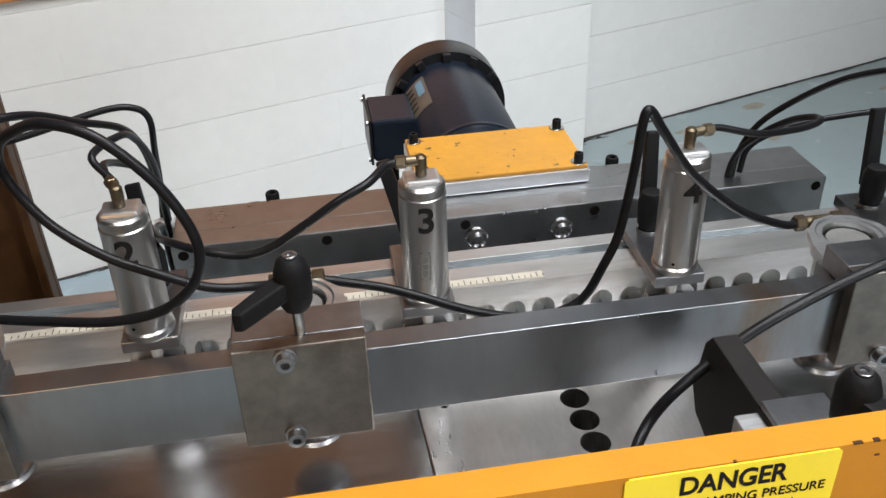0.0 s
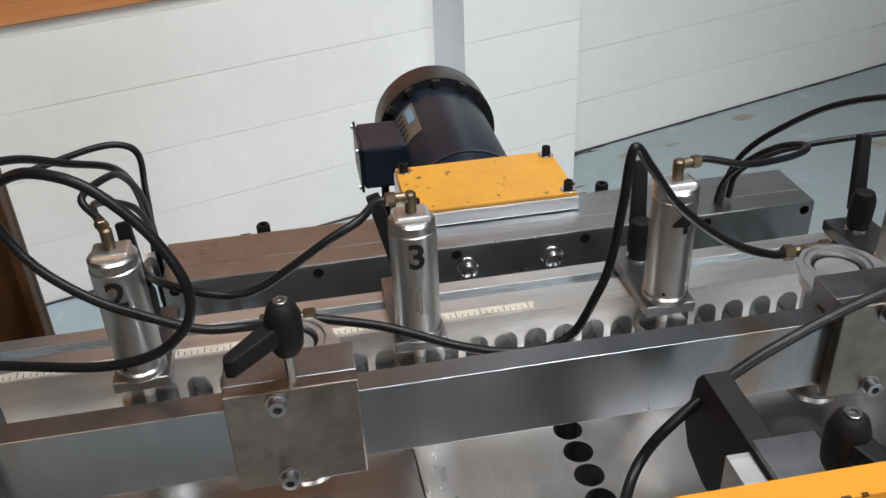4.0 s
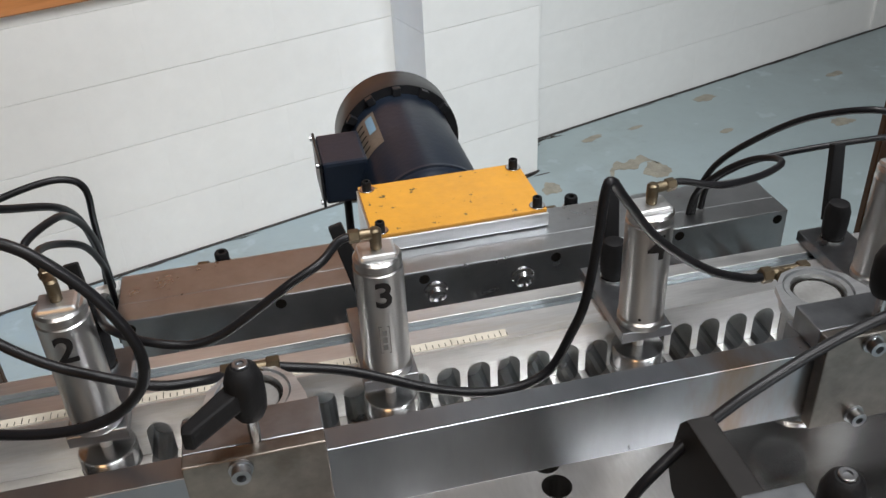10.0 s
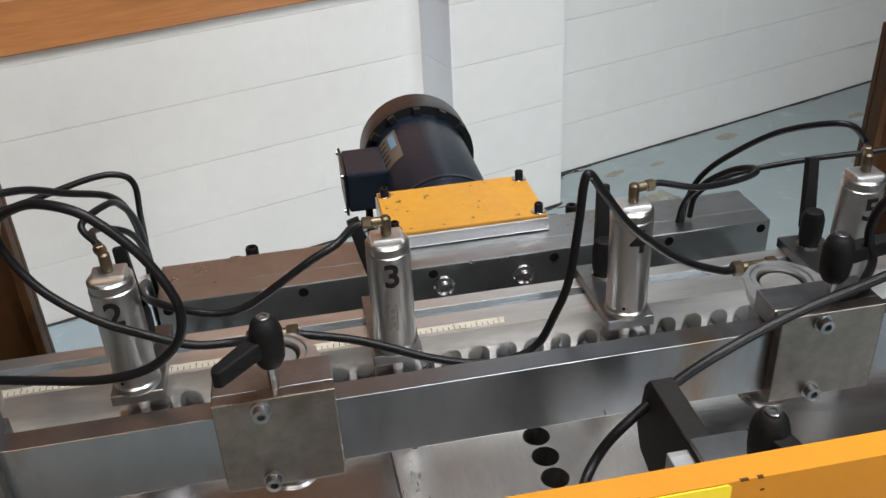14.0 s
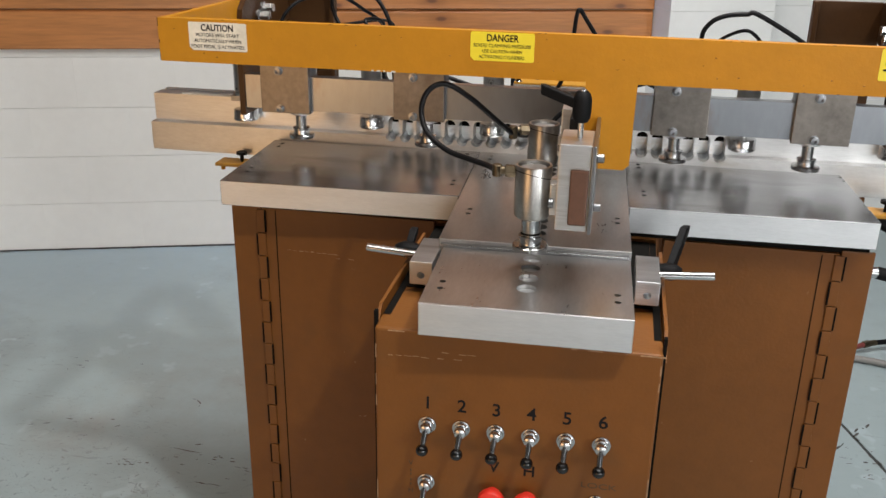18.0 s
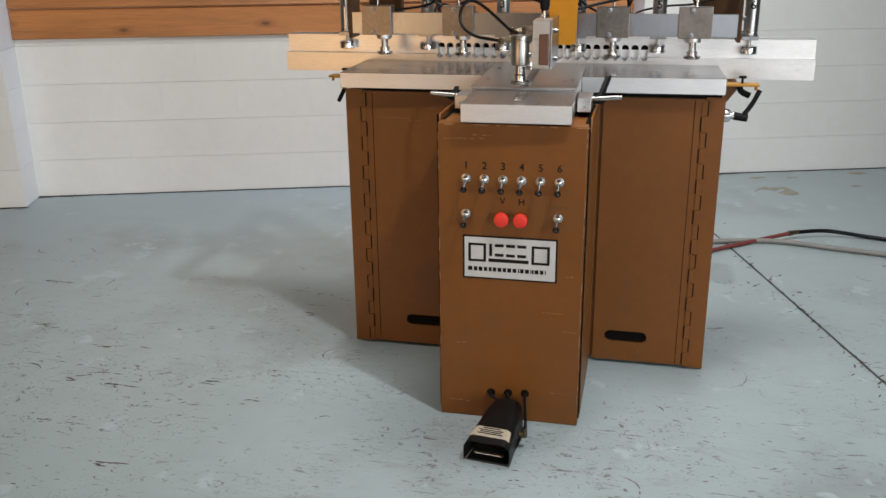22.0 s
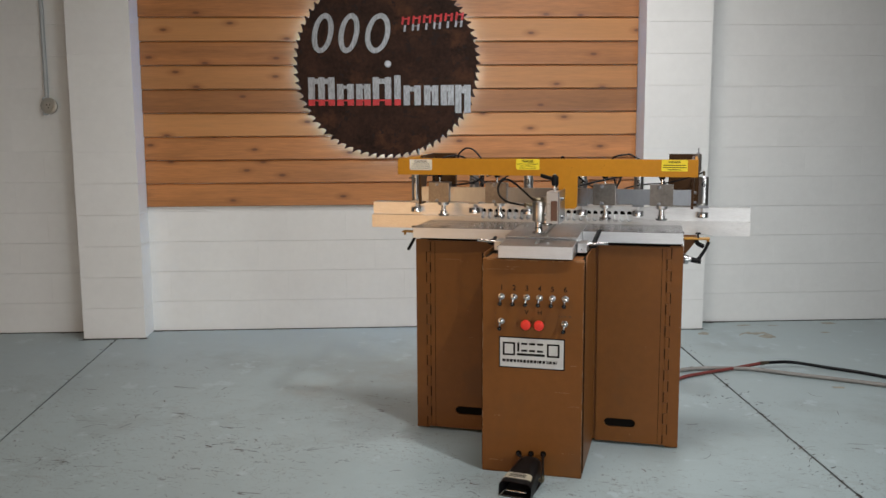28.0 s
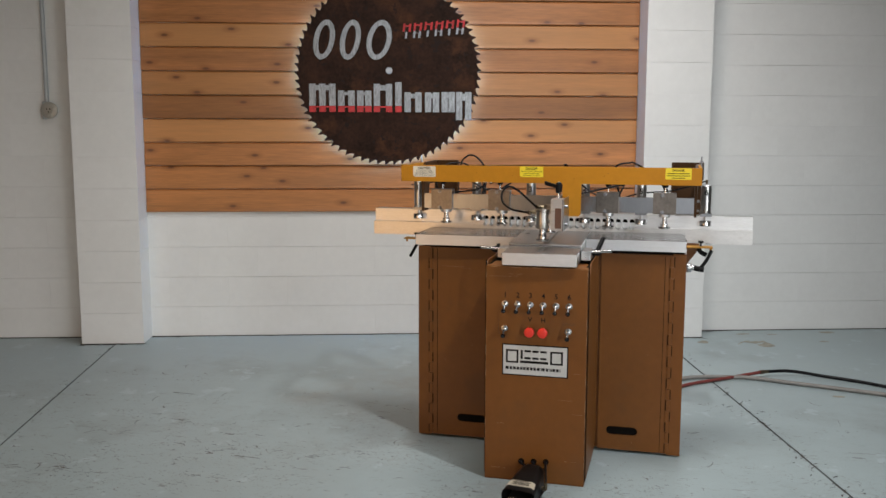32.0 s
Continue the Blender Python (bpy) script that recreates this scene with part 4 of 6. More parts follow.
for k in range(26):
    cx, cz, w, h = rnd.uniform(GX0 + 0.01, GX1 - 0.01), rnd.uniform(GZ0 + 0.006, GZ1 - 0.004), rnd.uniform(0.0008, 0.0035), rnd.uniform(0.0005, 0.0014)
    box(cx, cx + w, GY - 0.0003, GY + 0.0003, cz, cz + h, 0, own)
for z0, z1 in ((GZ0, GZ0 + 0.012), (GZ1 - 0.014, GZ1), (GZ0 + 0.030, GZ0 + 0.035)):
    box(GX0 - 0.0002, GX0 + rnd.uniform(0.0008, 0.0018), GY - 0.0003, GY + 0.003, z0, z1, 0, own)
tagged(mp("edge_wear", own, M_BRACKET, parent=guard), "dark chips along the beam's edges", kind="stuff")


def label_plate(x0, x1, z0, z1, mat, lines, chip=True):
    y = GY - 0.0008
    k = 0.006 if chip else 0.002
    lab = mp("warning_label", prism([(x0 + k, z0), (x1 - 0.002, z0), (x1, z0 + 0.002), (x1, z1 - 0.002), (x1 - 0.002, z1), (x0 + 0.002, z1), (x0, z1 - 0.002), (x0, z0 + k)], "y", y, GY),
             mat, "yellow DANGER label" if mat is M_LABEL else "worn cream CAUTION label", parent=guard)
    w, h = x1 - x0, z1 - z0
    for text, cz, size, width in lines:
        if text:
            own = text_mesh(text, at_front(x0 + w * 0.5, y - 0.0002, z0 + h * cz), size, width, 0.0 if size < 0.01 else 0.0003)
            sub(own, lab)
        else:
            sub(box(x0 + w * (0.5 - width / 2), x0 + w * (0.5 + width / 2), y - 0.0004, y, z0 + h * cz - size / 2, z0 + h * cz + size / 2), lab)
    return lab


def text_mesh(text, m, size, width=None, bold=0.0):
    cu = bpy.data.curves.new("text", "FONT")
    cu.body, cu.size, cu.align_x, cu.align_y, cu.extrude, cu.offset = text, size, "CENTER", "CENTER", 0.0002, bold
    tmp = new("text", cu)
    bpy.context.view_layer.update()
    me = bpy.data.meshes.new_from_object(tmp.evaluated_get(bpy.context.evaluated_depsgraph_get()))
    bpy.data.objects.remove(tmp)
    own = bmesh.new()
    own.from_mesh(me)
    bpy.data.meshes.remove(me)
    if width:
        xs = [v.co.x for v in own.verts]
        bmesh.ops.scale(own, vec=(width / (max(xs) - min(xs)), 1, 1), verts=own.verts[:])
    return turned(own, m)


def sub(own, lab):
    """Lettering joined to its label as a second material."""
    me = lab.data
    if len(me.materials) < 2:
        me.materials.append(M_INK)
    base = bmesh.new()
    base.from_mesh(me)
    n = len(base.faces)
    join(base, own)
    base.faces.ensure_lookup_table()
    for f in base.faces[n:]:
        f.material_index = 1
    base.to_mesh(me)
    base.free()


label_plate(0.086, 0.186, 1.2365, 1.2845 - 0.0035, M_LABEL, [("DANGER", 0.79, 0.0150, 0.050), ("SEVERE CLAMPING PRESSURE", 0.53, 0.0076, 0.090),
                                                  ("USE CAUTION WHEN", 0.335, 0.0076, 0.062), ("ACTIVATING CYLINDERS.", 0.14, 0.0076, 0.073)])
label_plate(-0.386, -0.285, 1.2315, 1.2775, M_PAPER, [("CAUTION", 0.80, 0.0150, 0.056), ("MOTORS WILL START", 0.55, 0.0080, 0.075),
                                                   ("AUTOMATICALLY WHEN", 0.345, 0.0080, 0.082), ("FOOT PEDAL IS ACTIVATED.", 0.14, 0.0080, 0.094)])
label_plate(0.687, 0.790, 1.2345, 1.2810, M_LABEL, [("DANGER", 0.80, 0.0115, 0.048), ("", 0.53, 0.0028, 0.86), ("", 0.335, 0.0028, 0.9), ("", 0.14, 0.0028, 0.5)], False)

# --- ratchet levers, air cylinders, clamps


def ratchet(parent, x, y, z, angle, drop=0.0, length=0.062, stud=0.03):
    """A black clamping lever on a threaded stud; angle of its arm in degrees from +x."""
    rodp = mp("stud", rod((x, y, z - stud), (x, y, z + 0.004), 0.0042, 12), M_CHROME, parent=parent)
    hub = lathe((x, y, z), (x, y, z + 0.044), [(0, 0.0095), (0.006, 0.0125), (0.016, 0.0135), (0.032, 0.0135), (0.041, 0.0105), (0.044, 0.007)], 22)
    mp("lever_hub", hub, M_BLACK, parent=parent, smooth=True)
    mp("lever_screw", lathe((x, y, z + 0.0435), (x, y, z + 0.0462), [(0, 0.0056), (0.0022, 0.0056), (0.0027, 0.0050), (0.0027, 0.0030), (0.001, 0.0028), (0.001, 0.0)], 14), M_STEEL, parent=parent, smooth=True)
    own = prism([(0.006, -0.0085), (length, -0.0062), (length + 0.004, 0), (length, 0.0062), (0.006, 0.0085)], "z", -0.0075, 0.0075, None, 0.0025)
    for v in own.verts:
        v.co.z += -drop * max(0, v.co.x)
    turned(own, Matrix.Translation((x, y, z + 0.024)) @ Matrix.Rotation(radians(angle), 4, "Z"))
    mp("lever_arm", own, M_BLACK, parent=parent)


def elbow(parent, x, y, z, angle, brass=True):
    """A push-in elbow fitting: up from z, then out along angle; returns where the hose leaves it."""
    d = Vector((math.cos(radians(angle)), math.sin(radians(angle)), 0.0))
    p = Vector((x, y, z))
    own = rod(p, p + Vector((0, 0, 0.010)), 0.0052, 12, 0.001)
    rod(p + Vector((0, 0, 0.006)), p + Vector((0, 0, 0.021)), 0.0056, 10, 0.002, own)
    rod(p + Vector((0, 0, 0.0155)), p + d * 0.014 + Vector((0, 0, 0.0155)), 0.0050, 10, 0.001, own)
    rod(p + d * 0.013 + Vector((0, 0, 0.0155)), p + d * 0.023 + Vector((0, 0, 0.0155)), 0.0062, 6, 0.001, own)
    mp("elbow_fitting", own, M_BRASS, parent=parent, label="brass elbow hose fitting", smooth=True)
    return p + d * 0.021 + Vector((0, 0, 0.0155))


M_MARK = material("etched_mark", (0.13, 0.125, 0.12), 0.5)
CYL_Y = 0.738


def cylinder(n, x, elbow_angle, lean):
    z0 = FZ + 0.0005
    pl = mp("stop_plate", box(x - 0.026, x + 0.026, CYL_Y - 0.0180, 0.838, z0, z0 + 0.0125, 0.001), M_STEEL, "steel plate of a numbered air cylinder stop")
    body = mp("air_cylinder", lathe((x, CYL_Y, z0 + 0.0125), (x, CYL_Y, z0 + 0.142),
              [(0, 0.0225), (0.002, 0.0232), (0.007, 0.0232), (0.009, 0.0212), (0.012, 0.0212), (0.013, 0.0222), (0.1165, 0.0222), (0.1175, 0.0208), (0.1192, 0.0208), (0.1202, 0.0217), (0.1262, 0.0217), (0.1285, 0.0195), (0.129, 0.0)], 40), M_CYL,
              "bright steel air cylinder with a stencilled number", smooth=True, parent=pl)
    mp("cylinder_cap", box(x - 0.0165, x + 0.0165, CYL_Y - 0.0135, CYL_Y + 0.0135, z0 + 0.1375, z0 + 0.146, 0.003), M_ALU, parent=pl)
    mp("foot_screw", rod((x, CYL_Y, z0 - 0.018), (x, CYL_Y, z0), 0.0055, 12), M_PLATE, parent=pl)
    mp("stop_foot", lathe((x, CYL_Y, z0 - 0.044), (x, CYL_Y, z0 - 0.0175), [(0, 0.0255), (0.002, 0.0272), (0.0045, 0.0272), (0.0055, 0.0264), (0.022, 0.0264), (0.0245, 0.0250), (0.0265, 0.0)], 36), M_CHROME, smooth=True, parent=pl, label="round steel stop foot")
    own = text_mesh(str(n), Matrix(), 0.036, None, 0.0008)
    for k in range(-5, 6):
        bmesh.ops.bisect_plane(own, geom=own.verts[:] + own.edges[:] + own.faces[:], plane_co=(k * 0.003, 0, 0), plane_no=(1, 0, 0))
    for v in own.verts:                        # bend the digit round the barrel
        a = v.co.x / 0.0224
        v.co = Vector((x + 0.0227 * math.sin(a), CYL_Y - 0.0227 * math.cos(a) - v.co.z, z0 + 0.109 + v.co.y))
    mp("stencilled_number", own, M_INK, parent=pl)
    if n == 3:                                 # maker's mark: a frame with three bars, bent round the barrel
        own = bmesh.new()
        for xa, xb, za, zb in ((-0.0050, 0.0050, 0.046, 0.0470), (-0.0050, 0.0050, 0.0757, 0.0767), (-0.0050, -0.0042, 0.046, 0.0767), (0.0042, 0.0050, 0.046, 0.0767),
                               (-0.0022, 0.0022, 0.050, 0.056), (-0.0022, 0.0022, 0.058, 0.064), (-0.0022, 0.0022, 0.066, 0.072)):
            box(xa, xb, 0, 0.0004, za, zb, 0, own)
        for v in own.verts:
            a = v.co.x / 0.0224 - 0.12
            v.co = Vector((x + (0.0226 - v.co.y) * math.sin(a), CYL_Y - (0.0226 - v.co.y) * math.cos(a), z0 + v.co.z))
        mp("maker_mark", own, M_MARK, parent=pl)
    else:
        mp("vent_hole", rod((x - 0.010, CYL_Y - 0.0190, z0 + 0.028), (x - 0.0107, CYL_Y - 0.0204, z0 + 0.028), 0.0016, 10), M_DARK, parent=pl)
    out = elbow(pl, x, CYL_Y, z0 + 0.1455, elbow_angle)
    mp("washer", rod((x, 0.812, z0 + 0.0125), (x, 0.812, z0 + 0.0155), 0.013, 18), M_CHROME, parent=pl)
    hub = lathe((x, 0.812, z0 + 0.0155), (x, 0.812, z0 + 0.060), [(0, 0.0105), (0.006, 0.0128), (0.018, 0.0135), (0.034, 0.0135), (0.043, 0.0105), (0.0445, 0.005)], 20)
    mp("lever_hub", hub, M_BLACK, parent=pl, smooth=True)
    own = prism([(-0.0088, 0.0), (0.0088, 0.0), (0.0070, 0.086), (-0.0070, 0.086)], "y", -0.0050, 0.0050, None, 0.0018)
    turned(own, Matrix.Translation((x + lean * 0.2, 0.8235, z0 + 0.030)) @ Matrix.Rotation(math.atan2(lean, 0.080), 4, "Y") @ Matrix.Rotation(radians(-15), 4, "X"))
    mp("lever_arm", own, M_BLACK, parent=pl)
    return out


CYL_X = [-0.495, -0.203, 0.062, 0.317, 0.576, 0.864]
OUT = [cylinder(i + 1, x, a, l) for i, (x, a, l) in enumerate(zip(CYL_X, (100, 110, 178, 8, 60, 90), (-0.01, -0.008, -0.022, 0.006, 0.006, 0.0)))]


def clamp_head(parent, x, y, z0, top, angle, label, plain=False):
    """A pancake air cylinder over a round pressing foot; its mouth up at top, hose port along angle."""
    h = top - z0
    if plain:
        own = lathe((x, y, z0 + 0.052), (x, y, top), [(0, 0.0225), (0.003, 0.0262), (0.012, 0.0272), (h - 0.054, 0.0272), (h - 0.052, 0.0264), (h - 0.052, 0.0236), (h - 0.062, 0.0232), (h - 0.062, 0.0)], 36)
        mp("clamp_cylinder", own, M_CLAMP, label, smooth=True, parent=parent)
        ring = [(x + 0.0274 * math.cos(a), y + 0.0274 * math.sin(a), top - 0.015 + 0.008 * math.cos(a + 2.4)) for a in [2 * math.pi * i / 36 for i in range(37)]]
        mp("split_line", tube(ring, 0.0006, 6, 1, None, False), M_DARK, parent=parent)
        mp("lug", box(x + 0.024, x + 0.038, y - 0.010, y + 0.004, top - 0.055, top - 0.018, 0.0015), M_ALU, parent=parent)
        mp("lug_bolt", rod((x + 0.030, y - 0.010, top - 0.040), (x + 0.030, y - 0.017, top - 0.040), 0.0055, 12, 0.001), M_STEEL, parent=parent)
        mp("seal_ring", rod((x, y, z0 + 0.026), (x, y, z0 + 0.029), 0.0149, 22), M_DARK, parent=parent)
    else:
        mp("clamp_cylinder", lathe((x, y, z0 + 0.052), (x, y, top), [(0, 0.022), (0.003, 0.0255), (h - 0.078, 0.0255), (h - 0.074, 0.0300), (h - 0.055, 0.0300), (h - 0.052, 0.0285), (h - 0.052, 0.0240), (h - 0.059, 0.0232), (h - 0.059, 0.0)], 36),
           M_ALU, label, smooth=True, parent=parent)
    mp("mouth_ring", lathe((x, y, top - 0.0068), (x, y, top - 0.0056), [(0, 0.0231), (0.0012, 0.0231), (0.0012, 0.0205), (0.0003, 0.0203), (0.0003, 0.0)], 32), M_DARK, parent=parent)
    mp("mouth_disc", rod((x, y, top - 0.0064), (x, y, top - 0.0042), 0.0200, 30, 0.0008), M_DISC, parent=parent, smooth=True)
    mp("plunger", rod((x, y, z0 + 0.02), (x, y, z0 + 0.054), 0.0145 if plain else 0.0112, 22, 0.001), M_CHROME, smooth=True, parent=parent)
    mp("pressing_foot", lathe((x, y, z0), (x, y, z0 + 0.024), [(0, 0.020), (0.002, 0.0265), (0.008, 0.0270), (0.0095, 0.0255), (0.0105, 0.0165), (0.0185, 0.0160), (0.019, 0.0178), (0.0235, 0.0178), (0.024, 0.012)], 32), M_CHROME, smooth=True, parent=parent)
    d = Vector((math.cos(radians(angle)), math.sin(radians(angle)), 0))
    q = Vector((x, y, top - 0.012))
    own = rod(q + d * 0.024, q + d * 0.042, 0.0095, 6, 0.001)
    rod(q + d * 0.040, q + d * 0.050, 0.0062, 12, 0.001, own)
    mp("hose_port", own, M_BRASS, smooth=True, parent=parent)
    return q + d * 0.048


def clamp(x, angle, drop, port, length):
    blk = mp("clamp_block", box(x - 0.050, x + 0.050, 0.5515, 0.5640, 1.066, 1.160, 0.0012), M_BLOCK, "square steel clamp block on the bar")
    mp("block_top", box(x - 0.050, x + 0.050, 0.5643, 0.6000, 1.1385, 1.160, 0.0012), M_STEEL, parent=blk)
    mp("block_back", box(x - 0.050, x + 0.050, 0.5875, 0.6085, 1.066, 1.138, 0.0012), M_STEEL, parent=blk)
    for z in (1.150, 1.0745):
        own = lathe((x - 0.011, 0.5515, z), (x - 0.011, 0.5415, z), [(0, 0.0088), (0.002, 0.0088), (0.0022, 0.0068), (0.0095, 0.0068), (0.0098, 0.0035), (0.004, 0.0034), (0.004, 0.0)], 18)
        mp("socket_screw", own, M_STEEL, parent=blk, smooth=True)
    ratchet(blk, x + 0.002, 0.567, 1.184, angle, drop, length)
    out = clamp_head(blk, x, 0.640, 0.994, 1.138, port, "small round air cylinder behind the clamp block")
    own = prism([(x - 0.036, 0.6088), (x - 0.036, 0.622), (x - 0.024, 0.630), (x + 0.024, 0.630), (x + 0.036, 0.622), (x + 0.036, 0.6088)], "z", 1.085, 1.132, None, 0.002)
    mp("cylinder_saddle", own, M_ALU, parent=blk)
    ear = [(x - 0.043, 0.6088), (x - 0.041, 0.630), (x - 0.034, 0.653), (x - 0.019, 0.669), (x, 0.6745), (x + 0.019, 0.669), (x + 0.034, 0.653), (x + 0.041, 0.630), (x + 0.043, 0.6088)]
    mp("cylinder_yoke", cut(prism(ear, "z", 1.1335, 1.1395), rod((x, 0.640, 1.12), (x, 0.640, 1.15), 0.0303, 36)), M_ALU, parent=blk)
    return out


CLAMP_X = [-0.330, -0.058, 0.435, 0.684]
PORT = [clamp(x, a, d, p, n) for x, a, d, p, n in zip(CLAMP_X, (187, 212, 8, 20), (0.12, 0.25, 0.0, 0.1), (95, 95, 100, 80), (0.062, 0.048, 0.062, 0.062))]

# --- two more clamps under the tee
hold = mp("clamp_mount", box(0.244, 0.290, 0.094, 0.185, 1.030, 1.157, 0.002), M_ALU, "aluminium mount block with a dark label")
mp("mount_plate", box(0.2905, 0.296, 0.088, 0.2735, 1.028, 1.158, 0.001), M_STEEL, parent=hold)
mp("mount_label", box(0.262, 0.288, 0.0895, 0.0935, 1.040, 1.122, 0.003), M_WOODPLATE, parent=hold, label="dark brown grip plate")
for z in (1.050, 1.125):
    mp("bolt", rod((0.2962, 0.150, z), (0.307, 0.150, z), 0.0065, 10, 0.001), M_STEEL, parent=hold)
mp("bolt", rod((0.232, 0.108, 1.065), (0.2398, 0.108, 1.065), 0.007, 10, 0.001), M_STEEL, parent=hold)
ratchet(hold, 0.270, 0.139, 1.180, 160, -0.25, 0.062, 0.028)
mp("side_saddle", box(0.2336, 0.2438, 0.112, 0.150, 1.045, 1.092, 0.002), M_ALU, parent=hold)
PORT.append(clamp_head(hold, 0.207, 0.135, 0.981, 1.114, 182, "round aluminium air cylinder of the front clamp", True))

# --- fence end brackets, locks and crank
for s, x0, x1, y0, z in ((-1, -0.557, -0.395, 0.690, 0.902), (1, 0.786, 0.897, 0.625, 0.912)):
    b = mp("fence_bracket", box(x0, x1, y0, y0 + 0.05, z, z + 0.007, 0.001), M_COVER, "small yellow-brown fence bracket with a lock knob")
    kx = -0.502 if s < 0 else 0.846
    mp("lock_knob", lathe((kx, y0 + 0.025, z + 0.007), (kx, y0 + 0.025, z + 0.030), [(0, 0.004), (0.015, 0.004), (0.017, 0.012), (0.023, 0.012)], 18), M_BLACK, smooth=True, parent=b)
    tip = x0 + 0.008 if s < 0 else x1 - 0.008
    mp("lock_pin", rod((tip, y0 + 0.025, z - 0.014), (tip, y0 + 0.025, z), 0.005, 10), M_YELLOW, parent=b)
    if s > 0:
        mp("bracket_strut", prism([(0.786, 0.83), (0.786, 0.9115), (0.845, 0.9115)], "y", y0 + 0.04, y0 + 0.046), M_BROWN, parent=b)
mp("fence_lock_lever", tube([(-0.472, 0.715, 0.902), (-0.495, 0.72, 0.882), (-0.538, 0.733, 0.812)], 0.0075, 10, 6), M_BLACK, "black lock lever under the fence", smooth=True)
crank = mp("height_crank", lathe((CX1, 0.535, 0.836), (CX1 + 0.034, 0.535, 0.836), [(0, 0.019), (0.010, 0.021), (0.022, 0.018), (0.024, 0.011), (0.034, 0.011)], 24), M_CHROME, "chrome crank boss with black handle", smooth=True)
mp("crank_arm", tube([(CX1 + 0.034, 0.535, 0.836), (CX1 + 0.05, 0.535, 0.833), (CX1 + 0.075, 0.535, 0.83)], 0.012, 12, 5), M_BLACK, smooth=True, parent=crank)
mp("crank_handle", tube([(CX1 + 0.060, 0.535, 0.835), (CX1 + 0.085, 0.54, 0.872), (CX1 + 0.105, 0.545, 0.915)], 0.0075, 12, 5), M_BLACK, smooth=True, parent=crank)
mp("lock_lever", tube([(0.838, 0.65, 0.912), (0.846, 0.65, 0.893), (0.872, 0.65, 0.880)], 0.010, 12, 5), M_BLACK, "black lever under the fence bracket", smooth=True)

# --- boring head behind the fence
HX0, HX1, HY0, HZ = -0.198, 0.566, 0.884, 1.056
head = mp("boring_head", box(HX0, HX1, HY0, HY0 + 0.032, 0.955, HZ, 0.0014), M_HEAD, "long steel boring head with a row of spindles")
mp("head_rear_half", box(HX0, HX1, HY0 + 0.0325, HY0 + 0.088, 0.955, HZ - 0.0006, 0.0014), M_HEAD, parent=head)
for x in (-0.186, -0.029, 0.128, 0.280, 0.430, 0.554):
    mp("cap_screw", lathe((x, HY0 + 0.002, HZ - 0.011), (x, HY0 - 0.002, HZ - 0.011), [(0, 0.0060), (0.0023, 0.0060), (0.0023, 0.0)], 14), M_DARK, parent=head)
for x in (0.140, 0.240):
    mp("index_knob", lathe((x, HY0, HZ - 0.026), (x, HY0 - 0.014, HZ - 0.030), [(0, 0.0135), (0.004, 0.0135), (0.006, 0.0105), (0.012, 0.0100), (0.014, 0.006)], 20), M_CHROME, parent=head, smooth=True)
for i in range(NN):
    x = N0 + i * NP
    own = lathe((x, HY0 + 0.001, 0.990), (x, HY0 - 0.050, 0.990), [(0, 0.0125), (0.004, 0.0125), (0.006, 0.0100), (0.020, 0.0095), (0.022, 0.0070), (0.050, 0.0048)], 16)
    mp("spindle", own, M_SPINDLE, parent=head, smooth=True)
mp("head_slide", box(HX0 + 0.1, HX1 - 0.1, 0.84, 1.06, 0.90, 0.954, 0.002), M_STEEL, parent=head)
for x in (-0.088, 0.336):                      # stop screws standing behind the head
    mp("slide_bracket", box(x - 0.030, x + 0.016, 0.976, 1.004, 0.90, 1.026, 0.002), M_STEEL, parent=head)
    mp("bracket_ear", box(x - 0.030, x - 0.016, 0.978, 1.002, 1.0263, 1.040, 0.002), M_BRASS, parent=head)
    mp("screw_collar", rod((x, 0.990, 1.0263), (x, 0.990, 1.042), 0.0105, 20, 0.001), M_CHROME, parent=head, smooth=True)
    mp("bracket_screw", lathe((x, 0.990, 1.042), (x, 0.990, 1.056), [(0, 0.0082), (0.012, 0.0082), (0.014, 0.0072), (0.014, 0.004), (0.009, 0.004), (0.009, 0.0)], 16), M_BLACK, parent=head, smooth=True)
GBX0, GBX1, GBY0, GBY1 = 0.080, 0.288, HY0 + 0.049, HY0 + 0.169
gear = mp("gearbox", box(GBX0, GBX1, GBY0, GBY1, HZ + 0.0005, 1.0735, 0.002), M_ALU, "cast aluminium gearbox with chipped yellow cover")
mp("gearbox_cover", box(GBX0 + 0.002, GBX1 - 0.002, GBY0 + 0.002, GBY1 - 0.001, 1.0738, 1.0785, 0.0012), M_COVER, "chipped yellow cover plate", parent=gear)
mp("gearbox_rear", box(GBX0, GBX1, HY0 + 0.0885, GBY1, 0.94, HZ, 0.002), M_ALU, parent=gear)
for x in (GBX0 + 0.012, GBX1 - 0.011):
    for y in (GBY0 + 0.011, GBY1 - 0.012):
        mp("washer", rod((x, y, 1.0785), (x, y, 1.0802), 0.0095, 16, 0.0005), M_CHROME, parent=gear, smooth=True)
        own = lathe((x, y, 1.0802), (x, y, 1.0915), [(0, 0.0056), (0.0095, 0.0056), (0.0105, 0.0050), (0.0105, 0.0030), (0.006, 0.0030), (0.006, 0.0)], 14)
        mp("cover_bolt", own, M_BLACK, parent=gear, smooth=True)

# motor lying behind the gearbox
MX, MZ, MR = 0.180, 0.998, 0.0785
my0 = GBY1 + 0.001
CR = MR + 0.014
